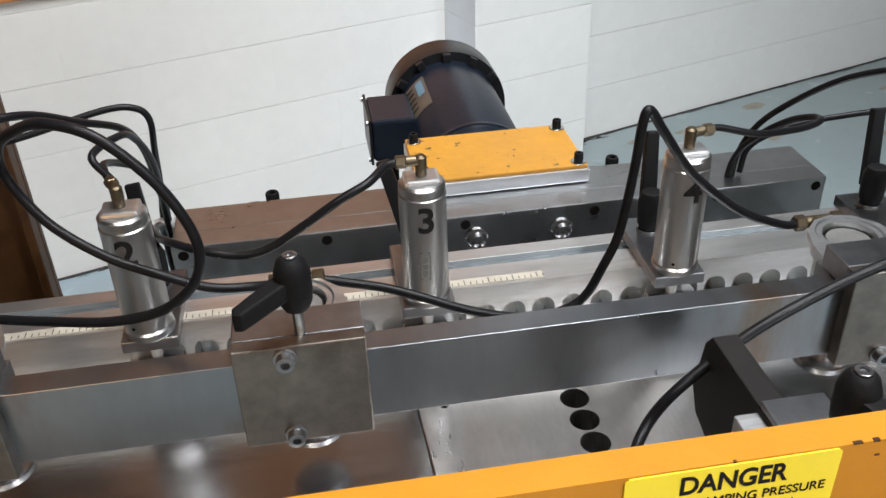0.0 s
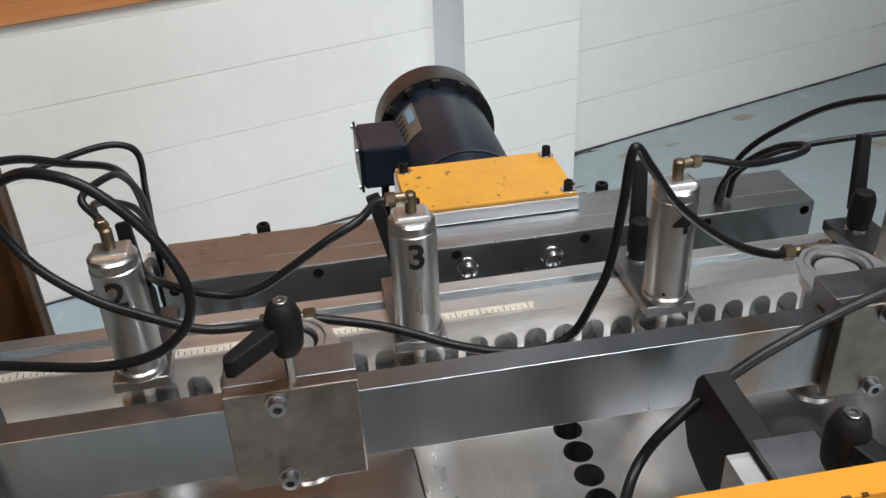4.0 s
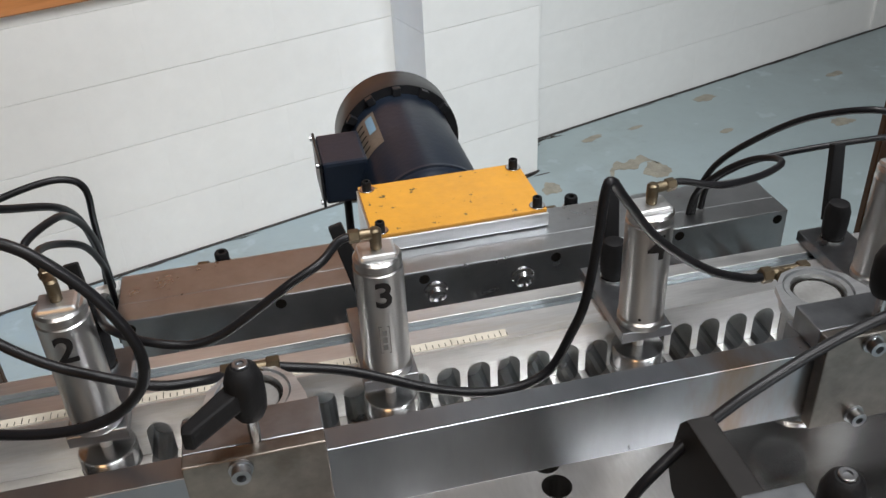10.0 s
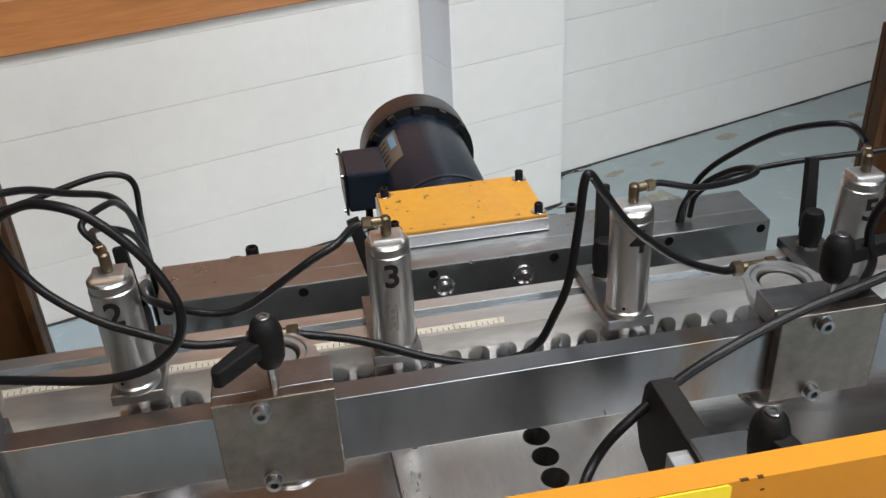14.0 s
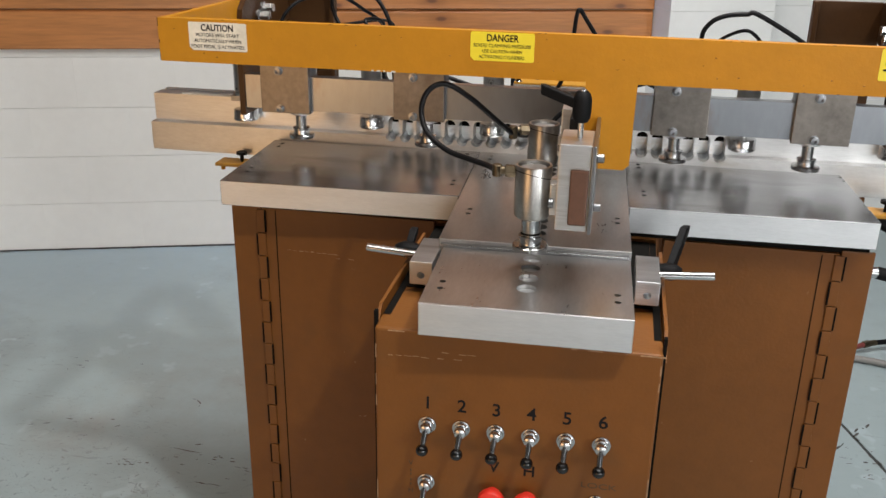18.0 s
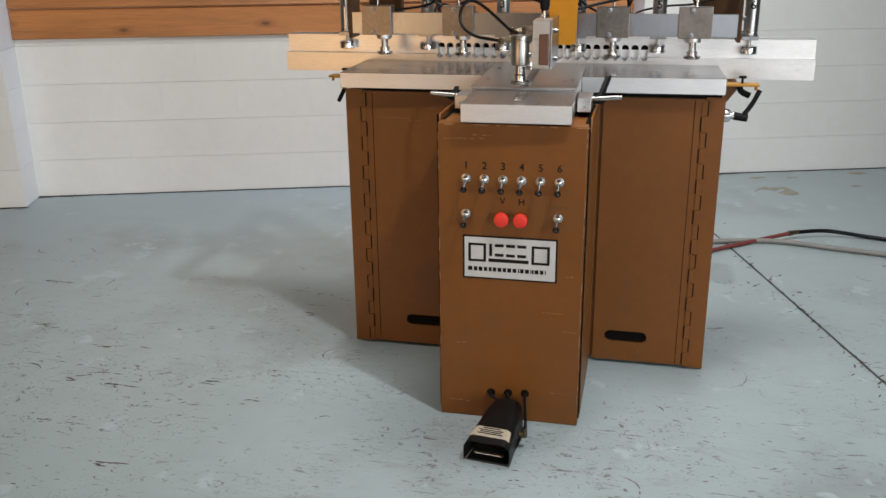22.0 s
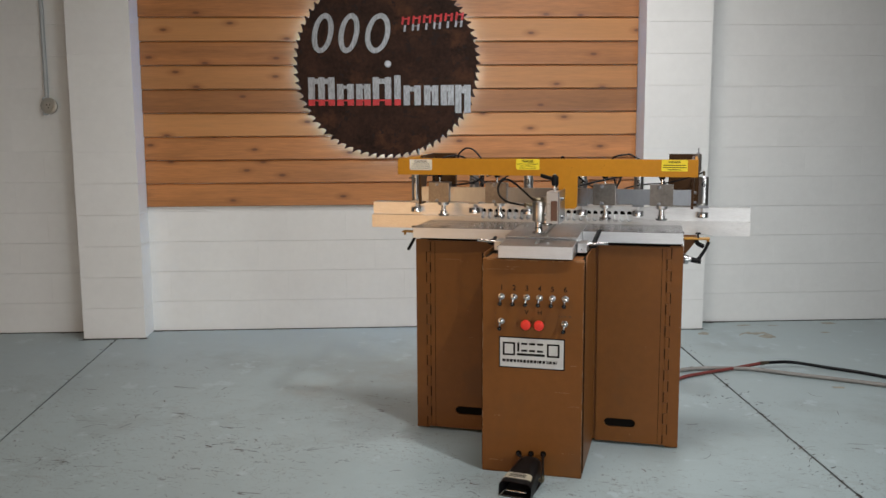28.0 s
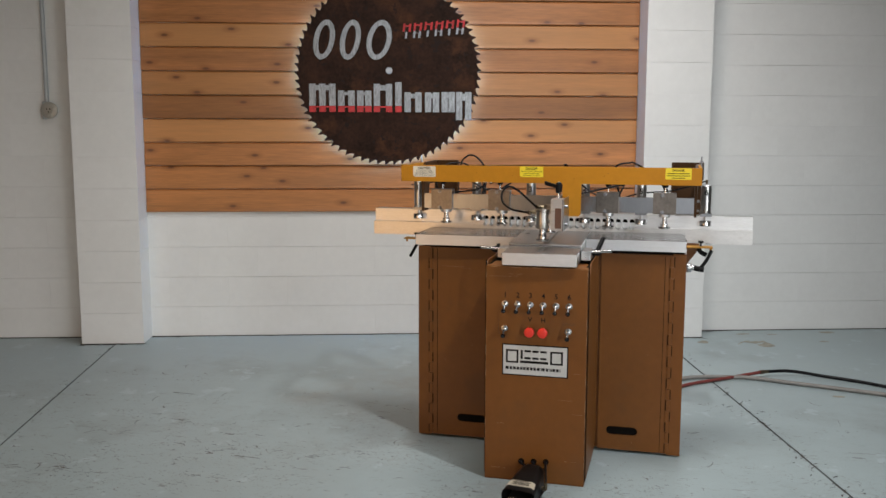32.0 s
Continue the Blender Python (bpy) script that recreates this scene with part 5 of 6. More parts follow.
motor = mp("motor", lathe((MX, my0, MZ), (MX, my0 + 0.30, MZ), [(0, 0.058), (0.004, 0.073), (0.014, MR - 0.002), (0.02, MR), (0.268, MR), (0.272, MR - 0.006), (0.285, MR - 0.006), (0.285, 0.0)], 56), M_MOTOR,
           "dark navy electric motor with a black fan cover", smooth=True)
mp("mounting_flange", lathe((MX, my0 + 0.0225, MZ), (MX, my0 + 0.030, MZ), [(0, MR + 0.0012), (0.001, MR + 0.003), (0.006, MR + 0.003), (0.007, MR + 0.0012)], 56), M_MOTOR, parent=motor, smooth=True)
mp("fan_cover", lathe((MX, my0 + 0.262, MZ), (MX, my0 + 0.342, MZ), [(0, MR + 0.004), (0.0, CR), (0.004, CR + 0.0005), (0.056, CR), (0.070, CR - 0.008), (0.078, CR - 0.024), (0.080, CR - 0.045), (0.080, 0.0)], 56), M_MOTORCAP, parent=motor, smooth=True)
for a in (35, 62, 90, 118, 145):
    own = box(-0.006, 0.006, 0, 0.014, 0.0005, 0.013, 0.001)
    turned(own, Matrix.Translation((MX, my0 + 0.252, MZ)) @ Matrix.Rotation(radians(90 - a), 4, "Y") @ Matrix.Translation((0, 0, MR)))
    mp("cover_clip", own, M_MOTORCAP, parent=motor)
bx0, bx1, by0, by1, bz0, bz1 = MX - MR - 0.0555, MX - MR + 0.012, my0 + 0.129, my0 + 0.224, MZ - 0.014, MZ + 0.049
mp("junction_box", box(bx0 + 0.0045, bx1, by0, by1, bz0, bz1, 0.005), M_MOTOR, "navy terminal box on the motor's side", parent=motor)
mp("junction_lid", box(bx0, bx0 + 0.004, by0 - 0.003, by1 + 0.003, bz0 - 0.003, bz1 + 0.003, 0.0015), M_MOTORCAP, parent=motor)
for y, z in ((by0 + 0.004, bz0 + 0.003), (by0 + 0.004, bz1 - 0.003), (by1 - 0.004, bz1 - 0.003)):
    mp("lid_screw", rod((bx0, y, z), (bx0 - 0.003, y, z), 0.0035, 10), M_STEEL, parent=motor)


def on_barrel(a0, a1, y0, y1, lift, n=9):
    """A thin plate bent round the motor's barrel between two angles."""
    own = bmesh.new()
    edge = [[own.verts.new((MX + (MR + lift) * math.cos(radians(a0 + (a1 - a0) * k / n)), y, MZ + (MR + lift) * math.sin(radians(a0 + (a1 - a0) * k / n)))) for k in range(n + 1)] for y in (y0, y1)]
    for k in range(n):
        own.faces.new((edge[0][k], edge[0][k + 1], edge[1][k + 1], edge[1][k]))
    bmesh.ops.solidify(own, geom=own.faces[:], thickness=0.0008)
    return own


mp("rating_plate", on_barrel(150, 121, my0 + 0.135, my0 + 0.236, 0.0012), material("rating_plate", (0.30, 0.25, 0.20), 0.4, 0.4, vary=0.2, scale=30), parent=motor)
mp("maker_badge", on_barrel(133, 124, my0 + 0.178, my0 + 0.225, 0.0022), material("blue_badge", (0.25, 0.42, 0.55), 0.4), parent=motor)
for k in range(5):
    mp("plate_bar", on_barrel(147, 137, my0 + 0.150 + k * 0.017, my0 + 0.154 + k * 0.017, 0.0021, 4), M_INK, parent=motor)
mp("motor_cable", tube([(MX - MR - 0.02, by0 + 0.02, bz0 + 0.005), (MX - MR - 0.022, by0 + 0.01, bz0 - 0.07), (MX - MR - 0.03, by0 - 0.05, 0.84), (MX - MR - 0.03, my0 - 0.08, 0.80)], 0.006), M_HOSE, parent=motor, smooth=True)

# --- controls on the pedestal


def toggle(x, z, parent):
    t = mp("toggle_valve", lathe((x, 0.0, z), (x, -0.020, z), [(0, 0.0135), (0.003, 0.0135), (0.0032, 0.0115), (0.009, 0.0115), (0.0092, 0.0088), (0.018, 0.0082), (0.020, 0.005)], 18), M_CHROME, "chrome toggle valve with black tip", smooth=True)
    mp("toggle_stem", lathe((x, -0.016, z - 0.001), (x - 0.001, -0.030, z - 0.019), [(0, 0.0048), (0.023, 0.0042)], 12), M_CHROME, parent=t, smooth=True)
    mp("toggle_tip", lathe((x - 0.001, -0.029, z - 0.018), (x - 0.0015, -0.0385, z - 0.0315), [(0, 0.004), (0.002, 0.0068), (0.005, 0.0088), (0.0085, 0.0094), (0.012, 0.0088), (0.015, 0.0065), (0.017, 0.0025)], 16), M_KNOB, parent=t, smooth=True)


for i in range(6):
    x = 0.080 + i * 0.0514
    toggle(x, 0.7405, ped)
    own = text_mesh(str(i + 1), at_front(x, -0.0004, 0.7765), 0.029, None, 0.0004)
    mp("panel_number", own, M_INK, parent=ped)
toggle(0.079, 0.639, ped)
toggle(0.336, 0.639, ped)
for x, ch in ((0.182, "V"), (0.235, "H")):
    b = mp("push_button", lathe((x, 0, 0.631), (x, -0.028, 0.631), [(0, 0.012), (0.012, 0.012), (0.0125, 0.019), (0.015, 0.0205), (0.023, 0.0205), (0.026, 0.0185), (0.028, 0.012)], 32), M_RED, "round red push button", smooth=True)
    mp("panel_letter", text_mesh(ch, at_front(x, -0.0004, 0.6785), 0.026, None, 0.0004), M_INK, parent=ped)
M_FADED = material("faded_ink", (0.07, 0.035, 0.015), 0.6)
mp("panel_letter", text_mesh("LOCK", at_front(0.338, -0.0004, 0.668), 0.013, 0.052), M_FADED, parent=ped)
for z, ch in ((0.668, "V"), (0.618, "H")):
    mp("panel_letter", text_mesh(ch, at_front(0.0545, -0.0004, z), 0.012), M_FADED, parent=ped)
for z in (0.655, 0.648, 0.638, 0.630):
    mp("panel_mark", box(0.0535, 0.0555, -0.0006, 0.0004, z - 0.0022, z + 0.0022), M_FADED, parent=ped)
NX0, NX1, NZ0, NZ1 = 0.070, 0.338, 0.447, 0.5765
name = mp("nameplate", box(NX0, NX1, -0.0014, 0.0, NZ0, NZ1, 0.0004), M_INK, "silver nameplate with black border and bars")
mp("nameplate_face", box(NX0 + 0.005, NX1 - 0.005, -0.0022, -0.0015, NZ0 + 0.005, NZ1 - 0.005), M_PLATE, parent=name)


def plate_mark(bars):
    """Plain black strokes in place of the maker's lettering: (x0, x1, z0, z1) from the plate's corner."""
    own = bmesh.new()
    for k, (x0, x1, z0, z1) in enumerate(bars):
        box(NX0 + x0, NX0 + x1, -0.0030 - 0.00004 * (k % 4), -0.0023, NZ0 + z0, NZ0 + z1, 0, own)
    mp("nameplate_mark", own, M_INK, parent=name)


for x in (0.016, 0.196):                       # two tall open frames
    plate_mark([(x, x + 0.0075, 0.052, 0.107), (x + 0.0076, x + 0.0434, 0.100, 0.107), (x + 0.0435, x + 0.051, 0.052, 0.107), (x + 0.0076, x + 0.0434, 0.052, 0.059)])
for x in (0.076, 0.092, 0.124, 0.156):          # four upright strokes over one line
    plate_mark([(x, x + (0.0085 if x < 0.08 else 0.024), 0.070, 0.107)] if x < 0.08 else [(x, x + 0.025, 0.0985, 0.107), (x, x + 0.025, 0.070, 0.0785)])
plate_mark([(0.074, 0.188, 0.053, 0.063)])
x = 0.015
for w in (0.016, 0.013, 0.014, 0.013, 0.011, 0.013, 0.014, 0.012, 0.014, 0.014, 0.005, 0.014, 0.014, 0.004, 0.006, 0.014, 0.013, 0.004):
    plate_mark([(x, x + w * 0.78, 0.0245, 0.0365)])
    x += w + 0.0009

# --- air hoses of the clamps and cylinders
HR = 0.0042


def hose(points, r=HR, label="black plastic air hose"):
    return mp("air_hose", tube(points, r, 10, 8), M_HOSE, label, smooth=True)


hose([(-0.039, 0.672, 1.136), (0.014, 0.67, 1.121), (0.049, 0.66, 1.112), (0.084, 0.65, 1.101), (0.126, 0.645, 1.09), (0.161, 0.642, 1.09), (0.189, 0.642, 1.103), (0.206, 0.642, 1.136),
      (0.218, 0.642, 1.169), (0.226, 0.642, 1.227), (0.23, 0.643, 1.268), (0.236, 0.645, 1.277), (0.252, 0.65, 1.254), (0.287, 0.66, 1.206), (0.342, 0.672, 1.157), (0.392, 0.682, 1.13), (0.412, 0.686, 1.126)])
hose([(-0.078, 0.672, 1.136), (-0.094, 0.662, 1.143), (-0.126, 0.655, 1.151), (-0.159, 0.655, 1.166), (-0.204, 0.66, 1.189), (-0.244, 0.672, 1.219), (-0.267, 0.682, 1.257), (-0.263, 0.674, 1.286), (-0.24, 0.655, 1.306),
      (-0.214, 0.635, 1.317), (-0.18, 0.622, 1.309), (-0.147, 0.612, 1.278), (-0.128, 0.606, 1.244), (-0.123, 0.604, 1.216), (-0.132, 0.606, 1.189), (-0.16, 0.612, 1.164), (-0.203, 0.622, 1.152), (-0.26, 0.645, 1.144), (-0.310, 0.668, 1.137)])
hose([(-0.352, 0.67, 1.136), (-0.381, 0.668, 1.153), (-0.385, 0.67, 1.191), (-0.379, 0.68, 1.228), (-0.36, 0.69, 1.257), (-0.335, 0.71, 1.273), (-0.301, 0.74, 1.277), (-0.267, 0.77, 1.270), (-0.238, 0.81, 1.243),
      (-0.214, 0.86, 1.212), (-0.209, 0.91, 1.170), (-0.210, 0.95, 1.115), (-0.213, 0.98, 1.055), (-0.216, 0.99, 0.95)], 0.0038)
hose([(-0.569, 0.86, 1.159), (-0.491, 0.87, 1.169), (-0.396, 0.885, 1.184), (-0.309, 0.9, 1.197), (-0.242, 0.92, 1.207), (-0.212, 0.928, 1.204), (-0.199, 0.932, 1.188), (-0.203, 0.945, 1.145), (-0.209, 0.965, 1.09),
      (-0.219, 0.990, 1.035), (-0.222, 0.995, 0.95)], 0.0036)
hose([OUT[2], OUT[2] + Vector((-0.012, -0.006, 0.0)), (0.012, 0.712, 1.203), (-0.015, 0.702, 1.194), (-0.046, 0.700, 1.175), (-0.078, 0.700, 1.156), (-0.105, 0.702, 1.150), (-0.140, 0.712, 1.154),
      (-0.172, 0.750, 1.144), (-0.192, 0.810, 1.115), (-0.208, 0.880, 1.085), (-0.214, 0.950, 1.045), (-0.220, 0.985, 0.97)], 0.0040)
hose([OUT[1], OUT[1] + Vector((-0.006, 0.012, 0.004)), (-0.222, 0.80, 1.204), (-0.219, 0.845, 1.182), (-0.208, 0.89, 1.150), (-0.206, 0.93, 1.108), (-0.210, 0.965, 1.06), (-0.214, 0.98, 0.97)], 0.0036)
hose([OUT[1] + Vector((0.0, 0.004, 0.0)), (-0.224, 0.772, 1.226), (-0.206, 0.82, 1.222), (-0.202, 0.86, 1.198), (-0.200, 0.90, 1.158), (-0.206, 0.95, 1.095), (-0.211, 0.98, 1.03), (-0.212, 0.985, 0.96)], 0.0036)
hose([OUT[3], OUT[3] + Vector((0.010, 0.001, 0)), (0.387, 0.74, 1.197), (0.435, 0.76, 1.187), (0.472, 0.785, 1.178), (0.487, 0.80, 1.175), (0.489, 0.82, 1.169), (0.481, 0.85, 1.152), (0.466, 0.88, 1.122), (0.455, 0.907, 1.080), (0.45, 0.91, 1.02)], 0.0036)
hose([(0.458, 0.912, 1.05), (0.458, 0.905, 1.087), (0.467, 0.89, 1.128), (0.486, 0.86, 1.168), (0.520, 0.815, 1.212), (0.560, 0.765, 1.236), OUT[4] + Vector((0.006, 0.014, 0.004)), OUT[4]], 0.0036)
hose([(0.468, 0.912, 1.06), (0.472, 0.908, 1.092), (0.496, 0.902, 1.112), (0.53, 0.893, 1.126), (0.60, 0.875, 1.140), (0.70, 0.855, 1.15), (0.80, 0.80, 1.18), OUT[5]], 0.0036)
hose([(0.487, 0.60, 1.130), (0.475, 0.57, 1.19), (0.464, 0.565, 1.217), (0.458, 0.56, 1.237), (0.459, 0.555, 1.259), (0.473, 0.55, 1.278), (0.497, 0.55, 1.288), (0.528, 0.55, 1.291), (0.552, 0.55, 1.289), (0.660, 0.560, 1.225), (0.690, 0.60, 1.175), (0.700, 0.66, 1.140)])
hose([(0.70, 0.68, 1.125), (0.660, 0.62, 1.205), (0.600, 0.575, 1.225), (0.50, 0.555, 1.195), (0.393, 0.545, 1.170), (0.319, 0.53, 1.152), (0.271, 0.52, 1.133), (0.222, 0.505, 1.109), (0.200, 0.50, 1.085), (0.182, 0.480, 1.075), (0.165, 0.445, 1.078), (0.155, 0.40, 1.09), (0.148, 0.372, 1.103)], 0.0046)
hose([(0.148, 0.368, 1.098), (0.120, 0.338, 1.130), (0.080, 0.305, 1.172), (0.045, 0.287, 1.194), (0.019, 0.280, 1.184), (0.009, 0.270, 1.155), (0.022, 0.250, 1.124), (0.060, 0.222, 1.103), (0.102, 0.198, 1.097), (0.135, 0.175, 1.095), (0.151, 0.150, 1.094)], 0.0046)
mp("elbow_fitting", rod((0.148, 0.37, 1.090), (0.148, 0.37, 1.112), 0.0075, 10, 0.001), M_BRASS, "brass elbow hose fitting", smooth=True)
mp("elbow_fitting", rod((0.151, 0.150, 1.088), (0.151, 0.150, 1.106), 0.0075, 10, 0.001), M_BRASS, "brass elbow hose fitting", smooth=True)
for x, y, z in ((-0.058, 0.674, 1.136), (0.432, 0.687, 1.126), (-0.331, 0.672, 1.137)):
    own = rod((x - 0.020, y, z), (x + 0.020, y, z), 0.0058, 12, 0.001)
    rod((x - 0.024, y, z), (x - 0.013, y, z), 0.0078, 6, 0.001, own)
    rod((x + 0.013, y, z), (x + 0.024, y, z), 0.0078, 6, 0.001, own)
    mp("hose_tee", own, M_BRASS, "brass hose tee fitting", smooth=True)
mp("cable_tie", rod((-0.230, 0.982, 1.028), (-0.203, 0.982, 1.033), 0.0105, 12), M_PLATE, "grey cable tie")

# dark arm under the tee reaching towards the clamp bar
arm = mp("tee_arm", prism([(0.286, 1.065), (0.49, 1.058), (0.52, 1.068), (0.531, 1.088), (0.521, 1.138), (0.512, 1.150), (0.286, 1.150)], "x", 0.247, 0.267, None, 0.0015), M_ARM, "dark steel arm under the tee")
blk = mp("clamp_mount", box(0.229, 0.2465, 0.372, 0.434, 1.035, 1.146, 0.0015), M_ALU, "aluminium mount block of the middle clamp")
mp("mount_cap", box(0.2468, 0.292, 0.372, 0.434, 1.1503, 1.156, 0.0012), M_STEEL, parent=blk)
ratchet(blk, 0.280, 0.388, 1.169, 285, 0.0, 0.060, 0.026)
PORT.append(clamp_head(blk, 0.198, 0.405, 0.986, 1.112, 195, "round aluminium air cylinder of the middle clamp", True))

# ---------------------------------------------------------------- foot pedal and its tubes
pedal = thing("foot_pedal", (0.19, -0.15, 0), "black metal foot pedal with a hooded opening and worn label", "foot pedal")
PT = Matrix.Translation((0.186, -0.245, 0.0)) @ Matrix.Rotation(radians(-7), 4, "Z")


def arch(w, h, n=14, k=0.62):
    """Half outline of the hood: straight sides, rounded shoulders."""
    pts = [(-w / 2, 0.0)]
    r = min(w, h) * 0.36
    for i in range(n + 1):
        a = math.pi - i * math.pi / 2 / n
        pts.append((-w / 2 + r + r * math.cos(a), h - r + r * math.sin(a)))
    for i in range(n + 1):
        a = math.pi / 2 - i * math.pi / 2 / n
        pts.append((w / 2 - r + r * math.cos(a), h - r + r * math.sin(a)))
    return pts + [(w / 2, 0.0)]


own = bmesh.new()
rings = []
for y, w, h in ((-0.012, 0.130, 0.062), (0.0, 0.129, 0.065), (0.07, 0.116, 0.078), (0.13, 0.105, 0.088), (0.175, 0.097, 0.093), (0.205, 0.091, 0.088), (0.215, 0.084, 0.076)):
    rings.append([own.verts.new((p[0], y, p[1] + 0.004)) for p in arch(w, h)])
for a, b in zip(rings, rings[1:]):
    for i in range(len(a) - 1):
        own.faces.new((a[i], a[i + 1], b[i + 1], b[i]))
own.faces.new(rings[-1])
bmesh.ops.solidify(own, geom=own.faces[:], thickness=0.0050)
turned(own, PT)
part("hood", own, M_PEDAL, pedal, "black enamelled hood", True)
part("base_plate", turned(box(-0.058, 0.058, -0.004, 0.21, 0.001, 0.006, 0.001), PT), M_PEDAL, pedal)
own = box(-0.042, 0.042, 0.008, 0.13, -0.004, 0.004, 0.0015)
turned(own, PT @ Matrix.Translation((0, 0, 0.022)) @ Matrix.Rotation(radians(9), 4, "X"))
part("treadle", own, M_PEDAL, pedal)
part("treadle_edge", turned(box(-0.040, 0.040, 0.003, 0.0085, 0.021, 0.025, 0.001), PT), M_CHROME, pedal)
own = bmesh.new()
vs = []
for y in (0.012, 0.052):
    w, h = (0.1270, 0.0672) if y < 0.03 else (0.1193, 0.0746)
    vs.append([own.verts.new((p[0] * 1.0, y, p[1] + 0.0062)) for p in arch(w + 0.002, h)[8:-8]])
for i in range(len(vs[0]) - 1):
    own.faces.new((vs[0][i], vs[0][i + 1], vs[1][i + 1], vs[1][i]))
bmesh.ops.solidify(own, geom=own.faces[:], thickness=0.0006)
turned(own, PT)
part("pedal_label", own, M_PAPER, pedal, "worn cream warning label", True)
own = bmesh.new()
for i, (y, w) in enumerate(((0.046, 0.05), (0.038, 0.07), (0.031, 0.06), (0.024, 0.07))):
    z = 0.0736 + (y - 0.012) * 0.185 + 0.0012
    box(-w / 2, w / 2, y - 0.0016, y + 0.0016, z - 0.0008, z, 0, own)
turned(own, PT)
part("label_bar", own, M_INK, pedal)
own = rod((0.062, 0.105, 0.040), (0.082, 0.105, 0.040), 0.008, 8, 0.001)
rod((0.078, 0.105, 0.036), (0.078, 0.105, 0.062), 0.007, 8, 0.001, own)
turned(own, PT)
part("elbow_fitting", own, M_BRASS, pedal, "brass elbow fitting", True)
e = PT @ Vector((0.078, 0.105, 0.062))
part("tube", tube([e, e + Vector((-0.002, 0.02, 0.010)), (0.258, -0.03, 0.087), (0.255, 0.012, 0.092)], 0.005, 10, 7), M_HOSE, pedal, "black tube", True)
for hx, px in ((0.154, -0.03), (0.205, 0.012)):
    q = PT @ Vector((px, 0.190, 0.070))
    part("tube", tube([q, q + Vector((0.0, 0.02, 0.006)), (hx - 0.002, -0.012, 0.086), (hx, 0.012, 0.088)], 0.005, 10, 7), M_HOSE, pedal, "black tube", True)
for hx, hz in ((0.154, 0.086), (0.205, 0.089), (0.255, 0.092)):
    mp("tube_hole", lathe((hx, 0.001, hz), (hx, -0.0012, hz), [(0, 0.0125), (0.0022, 0.0125), (0.0022, 0.0)], 20), M_DARK, parent=ped)

# ---------------------------------------------------------------- hoses on the floor behind the cabinet
red = thing("floor_air_hose", (0.9, 1.6, 0), "red rubber air hose joined to a black hose on the floor", "hose")
part("red_hose", tube([(0.60, 0.95, 0.10), (0.66, 1.15, 0.03), (0.74, 1.45, 0.012), (0.83, 1.61, 0.012), (1.05, 1.805, 0.013), (1.16, 1.875, 0.022), (1.245, 1.925, 0.030)], 0.0095, 12, 8), M_REDHOSE, red, "red rubber hose", True)
part("black_hose", tube([(1.285, 1.945, 0.032), (1.42, 1.995, 0.030), (1.60, 1.99, 0.014), (1.78, 1.93, 0.011), (2.10, 1.77, 0.011), (2.7, 1.62, 0.011), (3.6, 1.7, 0.011)], 0.0095, 12, 8), M_HOSE, red, "black rubber hose", True)
own = rod((1.24, 1.922, 0.030), (1.262, 1.935, 0.031), 0.013, 6, 0.001)
rod((1.26, 1.934, 0.031), (1.288, 1.947, 0.032), 0.0105, 12, 0.001, own)
part("coupling", own, M_BRASS, red, "brass hose coupling", True)
grey = thing("floor_power_cable", (0.9, 1.75, 0), "thick grey power cable lying on the floor", "cable")
part("cable", tube([(0.56, 0.96, 0.12), (0.60, 1.25, 0.04), (0.70, 1.60, 0.014), (0.83, 1.75, 0.014), (1.02, 1.82, 0.014), (1.20, 1.84, 0.014), (1.40, 1.79, 0.014), (1.62, 1.74, 0.014), (1.90, 1.67, 0.014), (2.3, 1.56, 0.014), (3.6, 1.3, 0.014)], 0.0115, 12, 8), M_GREYBAR, grey, "grey cable", True)

# ---------------------------------------------------------------- bare patches in the floor paint
rnd = random.Random(11)


def patch(name, x, y, r, stretch, turn, mat, seed, bite=0.35):
    """A thin irregular patch where the floor paint is gone."""
    own = bmesh.new()
    n = 40
    pts = []
    for i in range(n):
        a = 2 * math.pi * i / n
        k = r * (1 + bite * noise.noise((math.cos(a) * 1.7 + seed, math.sin(a) * 1.7, seed * 0.7)) + 0.25 * noise.noise((math.cos(a) * 5 + seed, math.sin(a) * 5, 3.3)))
        pts.append((k * math.cos(a) * stretch, k * math.sin(a)))
    prism(pts, "z", 0.0002, 0.0009, own)
    turned(own, Matrix.Translation((x, y, 0)) @ Matrix.Rotation(radians(turn), 4, "Z"))
    return part(name, own, mat, floor)


M_BARE = material("bare_concrete", (0.33, 0.31, 0.25), 0.6, vary=0.25, scale=20)
crescent = bmesh.new()
pts = [(1.17 + 0.21 * t, 2.75 + 0.11 * math.sin(t * 2.6) + 0.03 * math.sin(9 * t)) for t in [i / 12 for i in range(13)]]
width = [0.010 + 0.030 * math.sin(math.pi * i / 12) + 0.012 * math.sin(i * 2.1) for i in range(13)]
prism([(p[0], p[1] + w) for p, w in zip(pts, width)] + [(p[0], p[1] - w * 0.6) for p, w in zip(pts[::-1], width[::-1])], "z", 0.0002, 0.0009, crescent)
part("paint_patch", crescent, M_BARE, floor)
